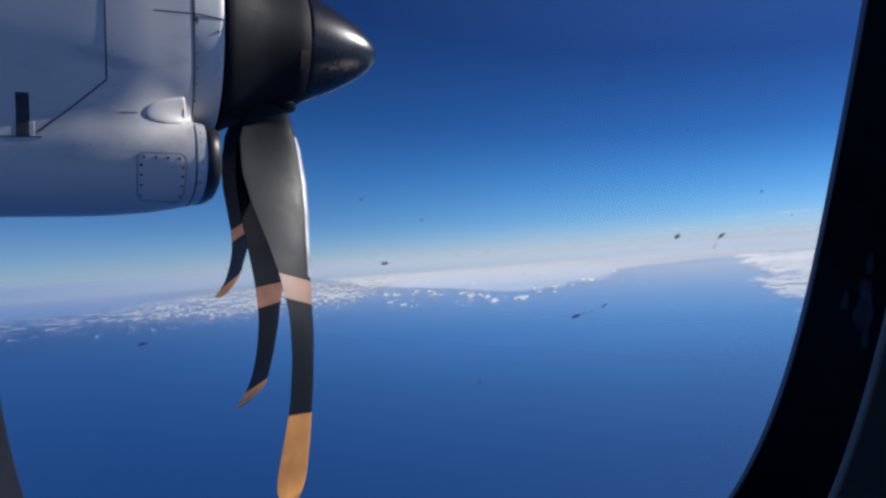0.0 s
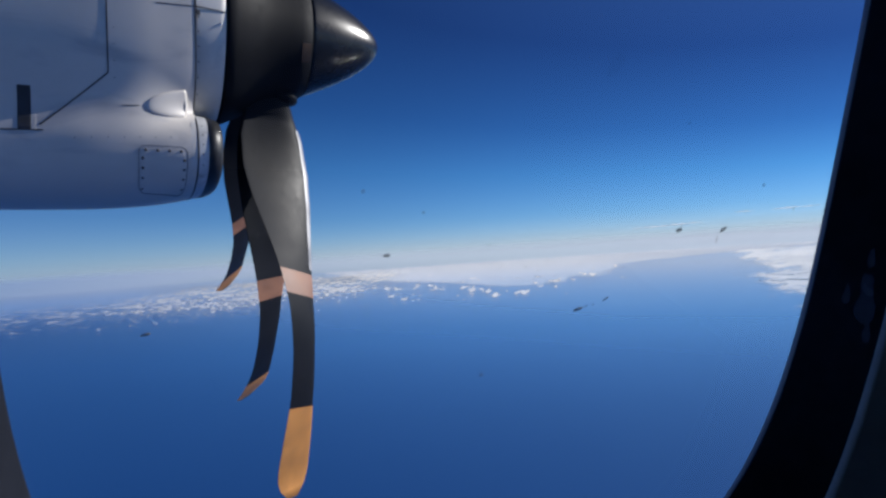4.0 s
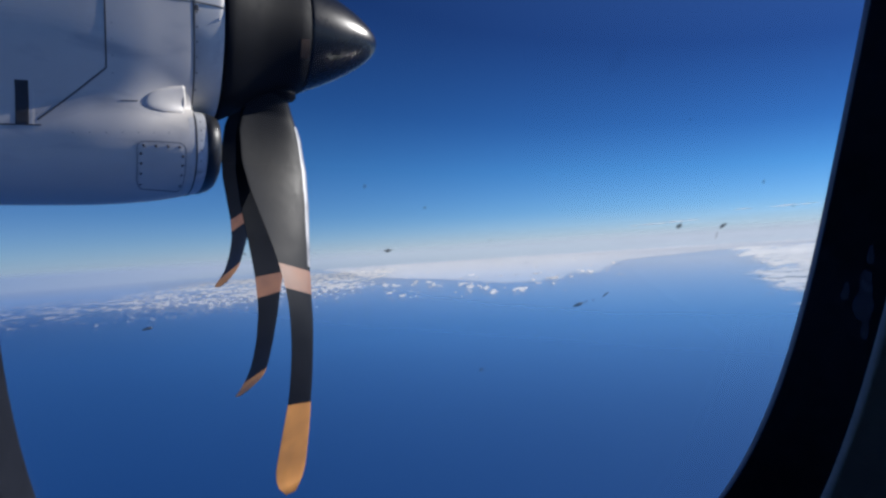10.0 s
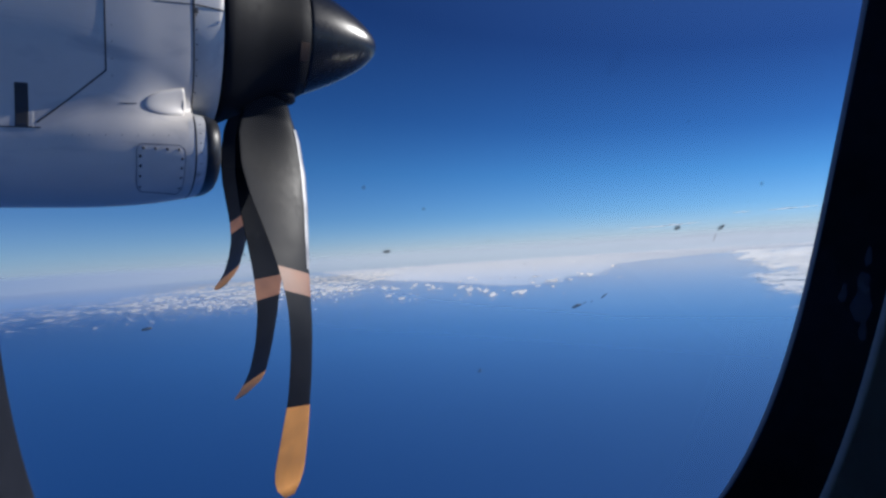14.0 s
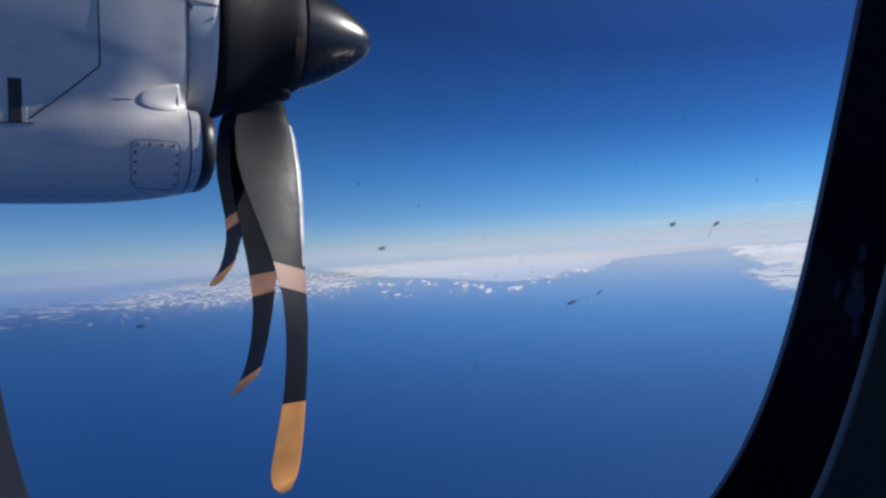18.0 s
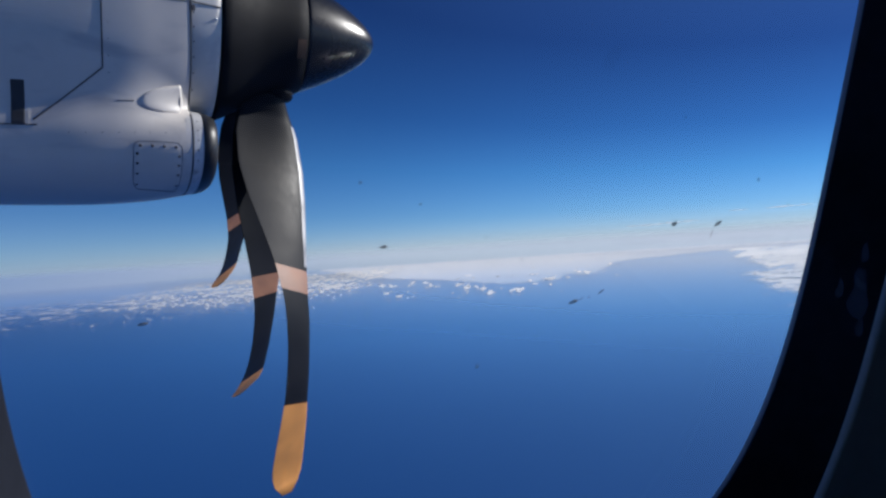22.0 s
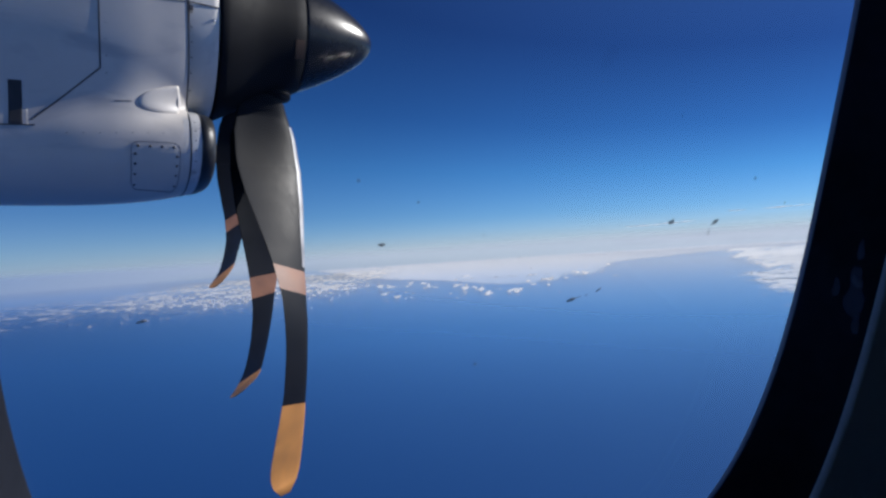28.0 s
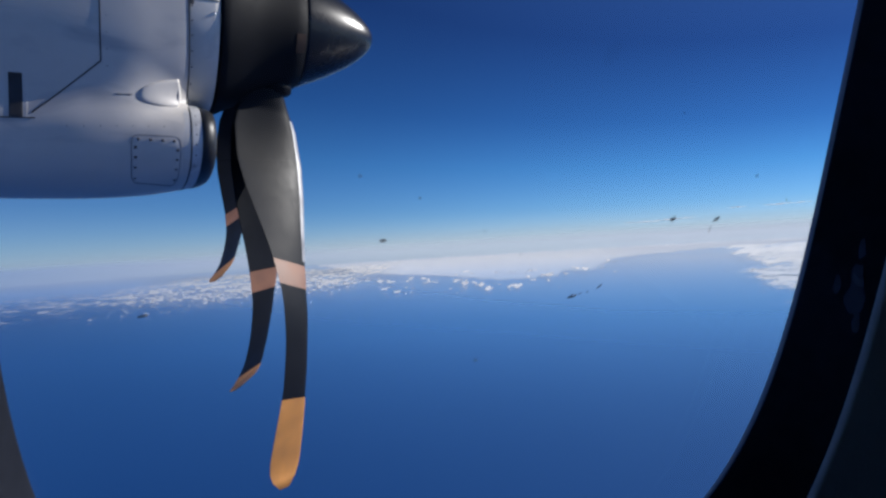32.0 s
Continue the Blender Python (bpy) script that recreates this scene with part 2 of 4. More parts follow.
def cloud_material(name, cover, scale, top, through_light=0.12, colour=(0.86, 0.86, 0.87), fade=False, tints=None, heap=False, shape=0.35):
    m = bpy.data.materials.new(name)
    m.use_nodes = True
    n, l = m.node_tree.nodes, m.node_tree.links
    n.remove(n["Principled BSDF"])
    out = n["Material Output"]
    dif = n.new("ShaderNodeBsdfDiffuse")
    trl = n.new("ShaderNodeBsdfTranslucent")
    for s in (dif, trl):
        s.inputs["Color"].default_value = (*colour, 1)
    body = n.new("ShaderNodeMixShader")
    body.inputs["Fac"].default_value = through_light
    l.new(dif.outputs[0], body.inputs[1])
    l.new(trl.outputs[0], body.inputs[2])
    if heap:
        # light scatters inside a heap, so its shape counts for less than the sun's height
        geo = n.new("ShaderNodeNewGeometry")
        soft_n = n.new("ShaderNodeVectorMath")
        soft_n.operation = "MULTIPLY_ADD"
        l.new(geo.outputs["Normal"], soft_n.inputs[0])
        soft_n.inputs[1].default_value = (shape, shape, shape)
        soft_n.inputs[2].default_value = (0.45, -0.2, 0.65)
        unit = n.new("ShaderNodeVectorMath")
        unit.operation = "NORMALIZE"
        l.new(soft_n.outputs[0], unit.inputs[0])
        l.new(unit.outputs[0], dif.inputs["Normal"])
    clear = n.new("ShaderNodeBsdfTransparent")
    tc = n.new("ShaderNodeTexCoord")
    ns = n.new("ShaderNodeTexNoise")
    ns.inputs["Scale"].default_value = scale
    ns.inputs["Detail"].default_value = 7
    l.new(tc.outputs["Object"], ns.inputs["Vector"])
    mr = n.new("ShaderNodeMapRange")
    mr.inputs["From Min"].default_value = 0.3
    mr.inputs["From Max"].default_value = 0.6
    mr.inputs["To Min"].default_value = cover
    mr.inputs["To Max"].default_value = top
    l.new(ns.outputs["Fac"], mr.inputs["Value"])
    mix = n.new("ShaderNodeMixShader")
    cover_out = mr.outputs["Result"]
    if fade:
        at = n.new("ShaderNodeAttribute")
        at.attribute_name = "cover"
        mm = n.new("ShaderNodeMath")
        mm.operation = "MULTIPLY"
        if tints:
            # haze painted by colour: bluer over the near water, whiter far off
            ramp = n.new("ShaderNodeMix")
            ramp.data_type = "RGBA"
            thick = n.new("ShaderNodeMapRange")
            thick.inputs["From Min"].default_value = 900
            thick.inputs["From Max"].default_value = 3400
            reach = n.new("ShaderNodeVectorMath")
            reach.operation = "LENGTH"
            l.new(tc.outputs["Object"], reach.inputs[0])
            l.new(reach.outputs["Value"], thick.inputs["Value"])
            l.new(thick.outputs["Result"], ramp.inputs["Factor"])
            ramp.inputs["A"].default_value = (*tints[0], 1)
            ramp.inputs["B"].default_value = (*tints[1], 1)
            # colour multiplied to imitate brighter haze on the sun's side
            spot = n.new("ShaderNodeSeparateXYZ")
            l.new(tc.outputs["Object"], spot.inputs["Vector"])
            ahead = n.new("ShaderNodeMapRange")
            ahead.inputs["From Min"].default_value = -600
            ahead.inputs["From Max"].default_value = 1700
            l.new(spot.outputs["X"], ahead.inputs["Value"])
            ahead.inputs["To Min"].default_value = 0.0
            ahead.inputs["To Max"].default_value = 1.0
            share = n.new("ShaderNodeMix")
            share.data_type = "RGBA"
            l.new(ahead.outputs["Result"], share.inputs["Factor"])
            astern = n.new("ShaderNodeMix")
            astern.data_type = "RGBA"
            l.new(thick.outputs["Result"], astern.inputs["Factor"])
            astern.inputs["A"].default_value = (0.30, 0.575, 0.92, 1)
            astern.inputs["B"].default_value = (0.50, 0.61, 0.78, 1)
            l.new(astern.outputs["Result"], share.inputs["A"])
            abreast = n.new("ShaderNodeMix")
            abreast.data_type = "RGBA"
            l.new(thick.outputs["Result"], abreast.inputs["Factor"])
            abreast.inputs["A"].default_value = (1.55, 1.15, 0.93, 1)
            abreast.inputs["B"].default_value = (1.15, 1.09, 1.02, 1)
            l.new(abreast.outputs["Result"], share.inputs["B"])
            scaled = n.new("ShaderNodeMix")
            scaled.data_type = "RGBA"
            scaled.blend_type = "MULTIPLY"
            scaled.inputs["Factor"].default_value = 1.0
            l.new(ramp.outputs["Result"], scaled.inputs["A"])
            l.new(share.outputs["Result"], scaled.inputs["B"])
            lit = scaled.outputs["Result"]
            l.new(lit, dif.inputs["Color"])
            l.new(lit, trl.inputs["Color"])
        l.new(at.outputs["Fac"], mm.inputs[0])
        l.new(cover_out, mm.inputs[1])
        cover_out = mm.outputs[0]
    l.new(cover_out, mix.inputs["Fac"])
    l.new(clear.outputs[0], mix.inputs[1])
    l.new(body.outputs[0], mix.inputs[2])
    l.new(mix.outputs[0], out.inputs["Surface"])
    return m


CLOUD = cloud_material("sunlit_stratus", 0.95, 0.02, 1.0, 0.06, (0.97, 0.945, 0.91), fade=True, heap=True)
VEIL = cloud_material("thin_high_streak", 0.08, 0.02, 0.42, 0.5, (0.97, 0.95, 0.95))
# see-through surface tinted to imitate haze, brighter towards the sun
HAZE = cloud_material("painted_haze", 0.97, 0.002, 1.0, 0.05, fade=True, tints=((0.115, 0.33, 0.655), (0.385, 0.455, 0.575)), heap=True, shape=0.1)
# the haze over the land is put into its pale blue colour
HILL = material("haze_blue_land", (0.16, 0.21, 0.27), 0.9, 0.0, 0.3, 0.004)


# ---- building helpers ----
def mesh_object(name, verts, faces, mat, smooth=True):
    me = bpy.data.meshes.new(name)
    me.from_pydata([tuple(v) for v in verts], [], faces)
    me.materials.append(mat)
    if smooth:
        me.polygons.foreach_set("use_smooth", [True] * len(me.polygons))
    me.update()
    return new(name, me)


def part(name, data, mat, parent, label="", smooth=True):
    """One mesh under a thing: data is a bmesh or (verts, faces)."""
    if isinstance(data, tuple):
        ob = mesh_object(name, data[0], data[1], mat, smooth)
    else:
        bmesh.ops.recalc_face_normals(data, faces=data.faces)
        me = bpy.data.meshes.new(name)
        data.to_mesh(me)
        data.free()
        me.materials.append(mat)
        if smooth:
            me.polygons.foreach_set("use_smooth", [True] * len(me.polygons))
        ob = new(name, me)
    ob.parent = parent
    if label:
        tagged(ob, label)
    return ob


def thing(name, base, label, category, group="", kind=""):
    """An Empty at the thing's base, in the aircraft's frame."""
    ob = new(name)
    ob.empty_display_size = 0.1
    ob.matrix_world = AIR @ Matrix.Translation(base)
    return tagged(ob, label, category, group, kind)


def loft(rings, close_ring=True, caps=(False, False)):
    verts, faces = [], []
    k = len(rings[0])
    for r in rings:
        verts += r
    for i in range(len(rings) - 1):
        for j in range(k if close_ring else k - 1):
            a, b = i * k + j, i * k + (j + 1) % k
            faces.append((a, b, b + k, a + k))
    if caps[0]:
        faces.append(tuple(range(k - 1, -1, -1)))
    if caps[1]:
        faces.append(tuple(range((len(rings) - 1) * k, len(rings) * k)))
    return verts, faces


def cover_attribute(ob, values):
    at = ob.data.attributes.new("cover", "FLOAT", "POINT")
    at.data.foreach_set("value", values)


# ---- sea, clouds and far land ----
SEA_Z = -110.0


def sea():
    radii = [0.5] + [30 * 1.17 ** i for i in range(33)]
    radii[-1] = 4880.0
    seg = 192
    rings = [[(r * math.cos(2 * math.pi * j / seg), r * math.sin(2 * math.pi * j / seg), SEA_Z) for j in range(seg)] for r in radii if r <= 4880]
    v, f = loft(rings, caps=(True, False))
    ob = mesh_object("water", v, f, WATER)
    return tagged(ob, "calm deep blue open sea reaching the hazy horizon", "sea", kind="structure")


def interp(table, x):
    if x <= table[0][0]:
        return table[0][1]
    for (a, p), (b, q) in zip(table, table[1:]):
        if x <= b:
            return p + (q - p) * (x - a) / (b - a)
    return table[-1][1]


# bearing from abeam towards the nose, degrees, and the distance of the bank's edge
BANK_EDGE = [(16.0, 4600), (18.5, 3300), (19.2, 2880), (22.9, 2510), (26.2, 2260), (28.1, 2020), (31.0, 1850), (34.0, 1825), (35.8, 1890), (36.3, 2130),
             (38.2, 2080), (39.4, 2200), (40.3, 2850), (40.7, 2990), (42.9, 3180), (45.0, 3270), (45.3, 3440), (47.1, 3530), (49.2, 3800), (56.0, 4050), (70.0, 4100)]
# elevation below the horizon and the bearing from which the streaky bank ahead begins, degrees
AHEAD_EDGE = [(1.75, 48.0), (2.1, 49.0), (2.8, 50.5), (3.5, 50.4), (3.84, 49.6), (4.05, 50.3), (4.8, 51.3), (5.7, 52.4), (6.2, 53.1), (7.5, 56.0), (9.0, 61.0)]


def cloud_bank():
    az0, az1, step = 16.0, 70.0, 0.10
    cols = int((az1 - az0) / step)
    rows = 150
    verts, faces, inside, cover = [], [], [], []
    for j in range(cols + 1):
        az = az0 + j * step
        s, c = math.sin(radians(az)), math.cos(radians(az))
        near = interp(BANK_EDGE, az)
        for i in range(rows + 1):
            d = 700 * (4650 / 700) ** (i / rows)
            x, y = d * s, d * c
            lump = noise.fractal(Vector((x / 55, y / 55, 0.3)), 1.0, 2.0, 4)
            big = noise.noise(Vector((x / 260, y / 260, 4.0)))
            across = 1900 * radians(az)
            tooth = noise.fractal(Vector((across / 17, d / 150, 5.0)), 0.8, 2.1, 4)
            over = (d - near * 0.975) / (0.022 * d) + 0.8 * lump + 0.6 * big + (0.9 + 4.5 * max(0.0, min(1.0, (az - 33) / 2, (41 - az)))) * tooth
            rise = max(0.0, min(1.0, over * 0.8))
            z = SEA_Z + 0.7 + 0.8 * rise + 0.6 * lump * rise + 0.2 * big
            verts.append((x, y, z))
            soft = max(0.0, min(1.0, over * 2.2))
            cover.append(soft * soft * (3 - 2 * soft))
            inside.append(over > 0)
    k = rows + 1
    for j in range(cols):
        for i in range(rows):
            q = (j * k + i, j * k + i + 1, (j + 1) * k + i + 1, (j + 1) * k + i)
            if sum(inside[v] for v in q) >= 2:
                faces.append(q)
    used = sorted({v for q in faces for v in q})
    back = {v: i for i, v in enumerate(used)}
    ob = mesh_object("cloud_bank", [verts[v] for v in used], [tuple(back[v] for v in q) for q in faces], CLOUD)
    cover_attribute(ob, [cover[v] for v in used])
    return tagged(ob, "low white stratus bank with a ragged edge over the sea", "clouds", kind="stuff")


# distance and height of the haze's top over the sea
HAZE_TOP = [(330, -109.7), (800, -109.1), (1200, -108.3), (1600, -106.4), (2000, -103), (2600, -96), (3300, -82), (4000, -64), (4450, -44)]


def over_haze(x, y, z):
    """The point towards the eye at which a cloud stands clear of the haze."""
    f = 1.0
    while f > 0.6 and z * f < interp(HAZE_TOP, math.hypot(x, y) * f) + 0.8:
        f -= 0.01
    return (x * f, y * f, z * f)


# bearing and distance of the near edge of the broken clouds
BELT_EDGE = [(-14, 2100), (-7, 1850), (0, 1800), (3, 1760), (8.2, 1630), (12.7, 1790), (17.2, 1790), (18.8, 1900), (19.8, 2350), (21.5, 2900), (24, 4000)]


def cloud_ahead():
    """Streaky low cloud ahead of the wing, drawn out along the horizon."""
    az0, az1, step, rows = 46.5, 70.0, 0.09, 190
    cols = int((az1 - az0) / step)
    verts, faces, cover = [], [], []
    for j in range(cols + 1):
        az = az0 + j * step
        s, c = math.sin(radians(az)), math.cos(radians(az))
        for i in range(rows + 1):
            el = 1.7 + 7.3 * i / rows
            d = 110.0 / math.tan(radians(el))
            n = noise.fractal(Vector((az / 2.6, el * 2.4 + az * 0.12, 2.0)), 0.8, 2.2, 5)
            wisp = noise.noise(Vector((az / 5.0, el * 1.3 + az * 0.05, 8.0)))
            v = 0.36 * (az - interp(AHEAD_EDGE, el)) + 1.0 * n + 0.7 * wisp - 0.05
            v = max(0.0, min(1.0, v * 1.2))
            cover.append((0.42 + 0.16 * max(-1.0, min(1.0, n))) * v * v * (3 - 2 * v))
            verts.append(over_haze(d * s, d * c, SEA_Z + 1.2 + 1.6 * v + 0.5 * n * v))
    k = rows + 1
    for j in range(cols):
        for i in range(rows):
            q = (j * k + i, (j + 1) * k + i, (j + 1) * k + i + 1, j * k + i + 1)
            if any(cover[v] > 0 for v in q):
                faces.append(q)
    used = sorted({v for q in faces for v in q})
    back = {v: i for i, v in enumerate(used)}
    ob = mesh_object("cloud_streak_bank", [verts[v] for v in used], [tuple(back[v] for v in q) for q in faces], CLOUD)
    cover_attribute(ob, [cover[v] for v in used])
    return tagged(ob, "streaky white low cloud bank thinning out over the sea", "clouds", kind="stuff")


# bearing and distance of small heaps that stand alone in front of the bank
LONE_HEAPS = [(20.0, 2210), (21.1, 2050), (21.8, 2020), (22.4, 1570), (21.4, 1720), (23.4, 2070), (24.7, 2040), (25.1, 1880), (25.7, 1860), (27.3, 1850), (28.1, 1710), (27.9, 1570), (29.1, 1700), (29.5, 1630), (30.0, 1470), (30.9, 1590), (31.9, 1500), (32.4, 1500),
              (33.5, 1850), (35.2, 1880), (36.6, 1890), (37.4, 2120), (38.1, 2070), (39.3, 2270), (40.0, 2600)]


def broken_cloud():
    """Ragged small clouds that thin out from the far coast towards the open sea."""
    az0, az1, step, rows = -14.0, 41.5, 0.08, 170
    cols = int((az1 - az0) / step)
    verts, faces, cover = [], [], []
    for j in range(cols + 1):
        az = az0 + j * step
        s, c = math.sin(radians(az)), math.cos(radians(az))
        b = interp(BELT_EDGE, az)
        for i in range(rows + 1):
            d = 1380 * (4300 / 1380) ** (i / rows)
            x, y = d * s, d * c
            # heaps seen at a grazing angle: as deep as they are tall
            across = 1900 * radians(az)
            wide = 15 + 16 * max(0.0, min(1.0, (6.0 - az) / 9.0))
            n = noise.fractal(Vector((across / wide, d / 95, 3.0)), 0.6, 2.2, 6) + 0.75 * noise.noise(Vector((across / 75, d / 170, 9.0)))
            inside = (d - b) / 160.0
            dense = min(1.0, inside) - 0.35 * max(0.0, min(1.0, (3.0 - az) / 8.0))
            if inside < 0:
                # loose small heaps on the seaward side
                dense = max(-1.2, inside * 0.22 - 0.12 + 0.12 * max(0.0, min(1.0, (4.0 - az) / 6.0)))
            v = max(0.0, min(1.0, (n + 0.52 * dense - 0.26) * 2.0))
            v *= max(0.0, min(1.0, (23.5 - az) / 3.0, ((2900 + 1400 * max(0.0, min(1.0, az / 9))) - d) / 800))
            v *= 0.23 + 0.27 * max(0.0, min(1.0, (az + 3) / 16))
            if az > 19.0:
                lone = max(math.exp(-(q * radians(az - p) / 11.0) ** 2 - ((d - q) / (0.062 * q)) ** 2) for p, q in LONE_HEAPS)
                v = max(v, 0.58 * max(0.0, min(1.0, (lone * 1.1 + 0.95 * n - 0.66) * 2.2)))
            cover.append(v)
            verts.append(over_haze(x, y, SEA_Z + 2.0 + 2.2 * max(0.0, min(1.0, n + 0.3))))
    k = rows + 1
    for j in range(cols):
        for i in range(rows):
            q = (j * k + i, j * k + i + 1, (j + 1) * k + i + 1, (j + 1) * k + i)
            if any(cover[v] > 0 for v in q):
                faces.append(q)
    used = sorted({v for q in faces for v in q})
    back = {v: i for i, v in enumerate(used)}
    ob = mesh_object("broken_cloud", [verts[v] for v in used], [tuple(back[v] for v in q) for q in faces], CLOUD)
    cover_attribute(ob, [cover[v] for v in used])
    return tagged(ob, "broken ragged white clouds over a far coast", "clouds", kind="stuff")


def far_hills():
    verts, faces = [], []
    cols, rows = 260, 10
    for j in range(cols + 1):
        az = 2.5 + 16.5 * j / cols
        for i in range(rows + 1):
            u = i / rows
            d = 3000 + 800 * u + 200 * math.sin(az * 0.3)
            x, y = d * math.sin(radians(az)), d * math.cos(radians(az))
            h = max(0, noise.fractal(Vector((x / 260, y / 260, 1.0)), 1.0, 2.0, 5) + 0.35) * 7 * math.sin(math.pi * u) * min(1.0, j / 60, (cols - j) / 40)
            verts.append((x, y, SEA_Z + 0.4 + h))
    k = rows + 1
    for j in range(cols):
        for i in range(rows):
            faces.append((j * k + i, (j + 1) * k + i, (j + 1) * k + i + 1, j * k + i + 1))
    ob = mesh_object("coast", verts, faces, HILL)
    return tagged(ob, "low far coast tinted haze blue under the clouds", "coast", kind="structure")


def haze_layer():
    """A tinted see-through shell imitating haze over the sea, thicker with distance, up to a little over the horizon.
    """
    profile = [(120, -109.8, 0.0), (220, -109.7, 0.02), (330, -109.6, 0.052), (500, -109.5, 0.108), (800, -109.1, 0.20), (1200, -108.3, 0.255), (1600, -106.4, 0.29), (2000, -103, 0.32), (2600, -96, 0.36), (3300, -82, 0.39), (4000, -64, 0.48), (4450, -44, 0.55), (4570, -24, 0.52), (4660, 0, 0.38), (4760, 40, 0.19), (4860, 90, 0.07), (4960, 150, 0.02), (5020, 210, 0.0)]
    seg = 144
    fine = []
    for a, b in zip(profile, profile[1:]):
        fine += [tuple(p + (q - p) * i / 4 for p, q in zip(a, b)) for i in range(4)]
    fine.append(profile[-1])
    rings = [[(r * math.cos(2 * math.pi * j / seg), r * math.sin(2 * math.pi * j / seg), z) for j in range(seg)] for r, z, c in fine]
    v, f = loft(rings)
    ob = mesh_object("haze_shell", v, f, HAZE)
    # cover painted denser on the sun's side near the aircraft, astern far off
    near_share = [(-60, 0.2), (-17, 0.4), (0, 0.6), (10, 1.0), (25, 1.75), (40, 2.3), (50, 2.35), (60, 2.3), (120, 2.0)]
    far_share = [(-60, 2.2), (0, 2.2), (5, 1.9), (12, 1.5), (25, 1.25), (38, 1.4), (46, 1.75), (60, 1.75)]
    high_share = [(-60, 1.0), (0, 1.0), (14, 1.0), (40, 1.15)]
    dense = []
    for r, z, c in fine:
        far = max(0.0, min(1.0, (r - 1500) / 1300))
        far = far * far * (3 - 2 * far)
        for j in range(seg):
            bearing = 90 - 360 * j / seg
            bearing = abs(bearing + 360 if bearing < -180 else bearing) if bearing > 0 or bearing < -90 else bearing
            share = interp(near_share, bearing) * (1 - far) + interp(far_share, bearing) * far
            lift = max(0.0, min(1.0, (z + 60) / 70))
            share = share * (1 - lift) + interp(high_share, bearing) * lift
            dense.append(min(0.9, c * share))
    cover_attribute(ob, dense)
    return tagged(ob, "pale tinted shell imitating sea haze along the horizon", "haze", kind="structure")


def high_streaks():
    """Thin cloud streaks far off, just over the horizon."""
    rng = random.Random(5)
    verts, faces = [], []
    # bearing, height, half length, in degrees and metres, at about 4.3 km
    for az, z, half, deep in [(43.6, 46, 170, 5.0), (45.6, 52, 110, 3.5), (49.9, 96, 55, 4.0), (53.4, 97, 130, 5.0)]:
        d = 4300.0
        s, c = math.sin(radians(az)), math.cos(radians(az))
        seed = rng.uniform(0, 60)
        rings = []
        for i in range(41):
            u = -1 + 2 * i / 40
            w = max(0.02, (1 - u * u) ** 0.7 * (0.75 + 0.5 * noise.noise(Vector((u * 3, seed, 0)))))
            lift = 1.5 * noise.noise(Vector((u * 2, seed, 5))) + half * u * 0.012
            along = u * half
            rings.append([(s * d + c * along + s * 20 * w * math.sin(t), c * d - s * along + c * 20 * w * math.sin(t), z + lift + deep * w * math.cos(t)) for t in [2 * math.pi * k / 10 for k in range(10)]])
        v, f = loft(rings, caps=(True, True))
        base = len(verts)
        verts += v
        faces += [tuple(base + k for k in q) for q in f]
    ob = mesh_object("cloud_streaks", verts, faces, VEIL)
    return tagged(ob, "thin pale cloud streaks above the horizon", "clouds", kind="stuff")


sea()
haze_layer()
high_streaks()
far_hills()
cloud_bank()
broken_cloud()
cloud_ahead()

# ---- cabin wall with its window ----
LEAN = 0.25          # the wall leans inboard towards the top
LK = math.sqrt(1 + LEAN * LEAN)


def wall_point(s, w, d):
    """s forward, w up along the wall, d the wall's distance abeam."""
    return (s, d - LEAN * w / LK, w / LK)


def oval(a, b, n, d, seg=160, cx=0.116, cw=0.0465):
    pts = []
    for j in range(seg):
        t = 2 * math.pi * j / seg
        c, s = math.cos(t), math.sin(t)
        pts.append(wall_point(cx + a * math.copysign(abs(c) ** (2 / n), c), cw + b * math.copysign(abs(s) ** (2 / n), s), d))
    return pts


def square_ring(x0, x1, w0, w1, d, seg=160):
    """The same count of points round a rectangle, by bearing from the window's middle."""
    pts = []
    for j in range(seg):
        t = 2 * math.pi * j / seg
        c, s = math.cos(t), math.sin(t)
        cx, cw = 0.116, 0.0465
        k = min(((x1 - cx) / c if c > 1e-9 else 1e9), ((x0 - cx) / c if c < -1e-9 else 1e9), ((w1 - cw) / s if s > 1e-9 else 1e9), ((w0 - cw) / s if s < -1e-9 else 1e9))
        pts.append(wall_point(cx + k * c, cw + k * s, d))
    return pts


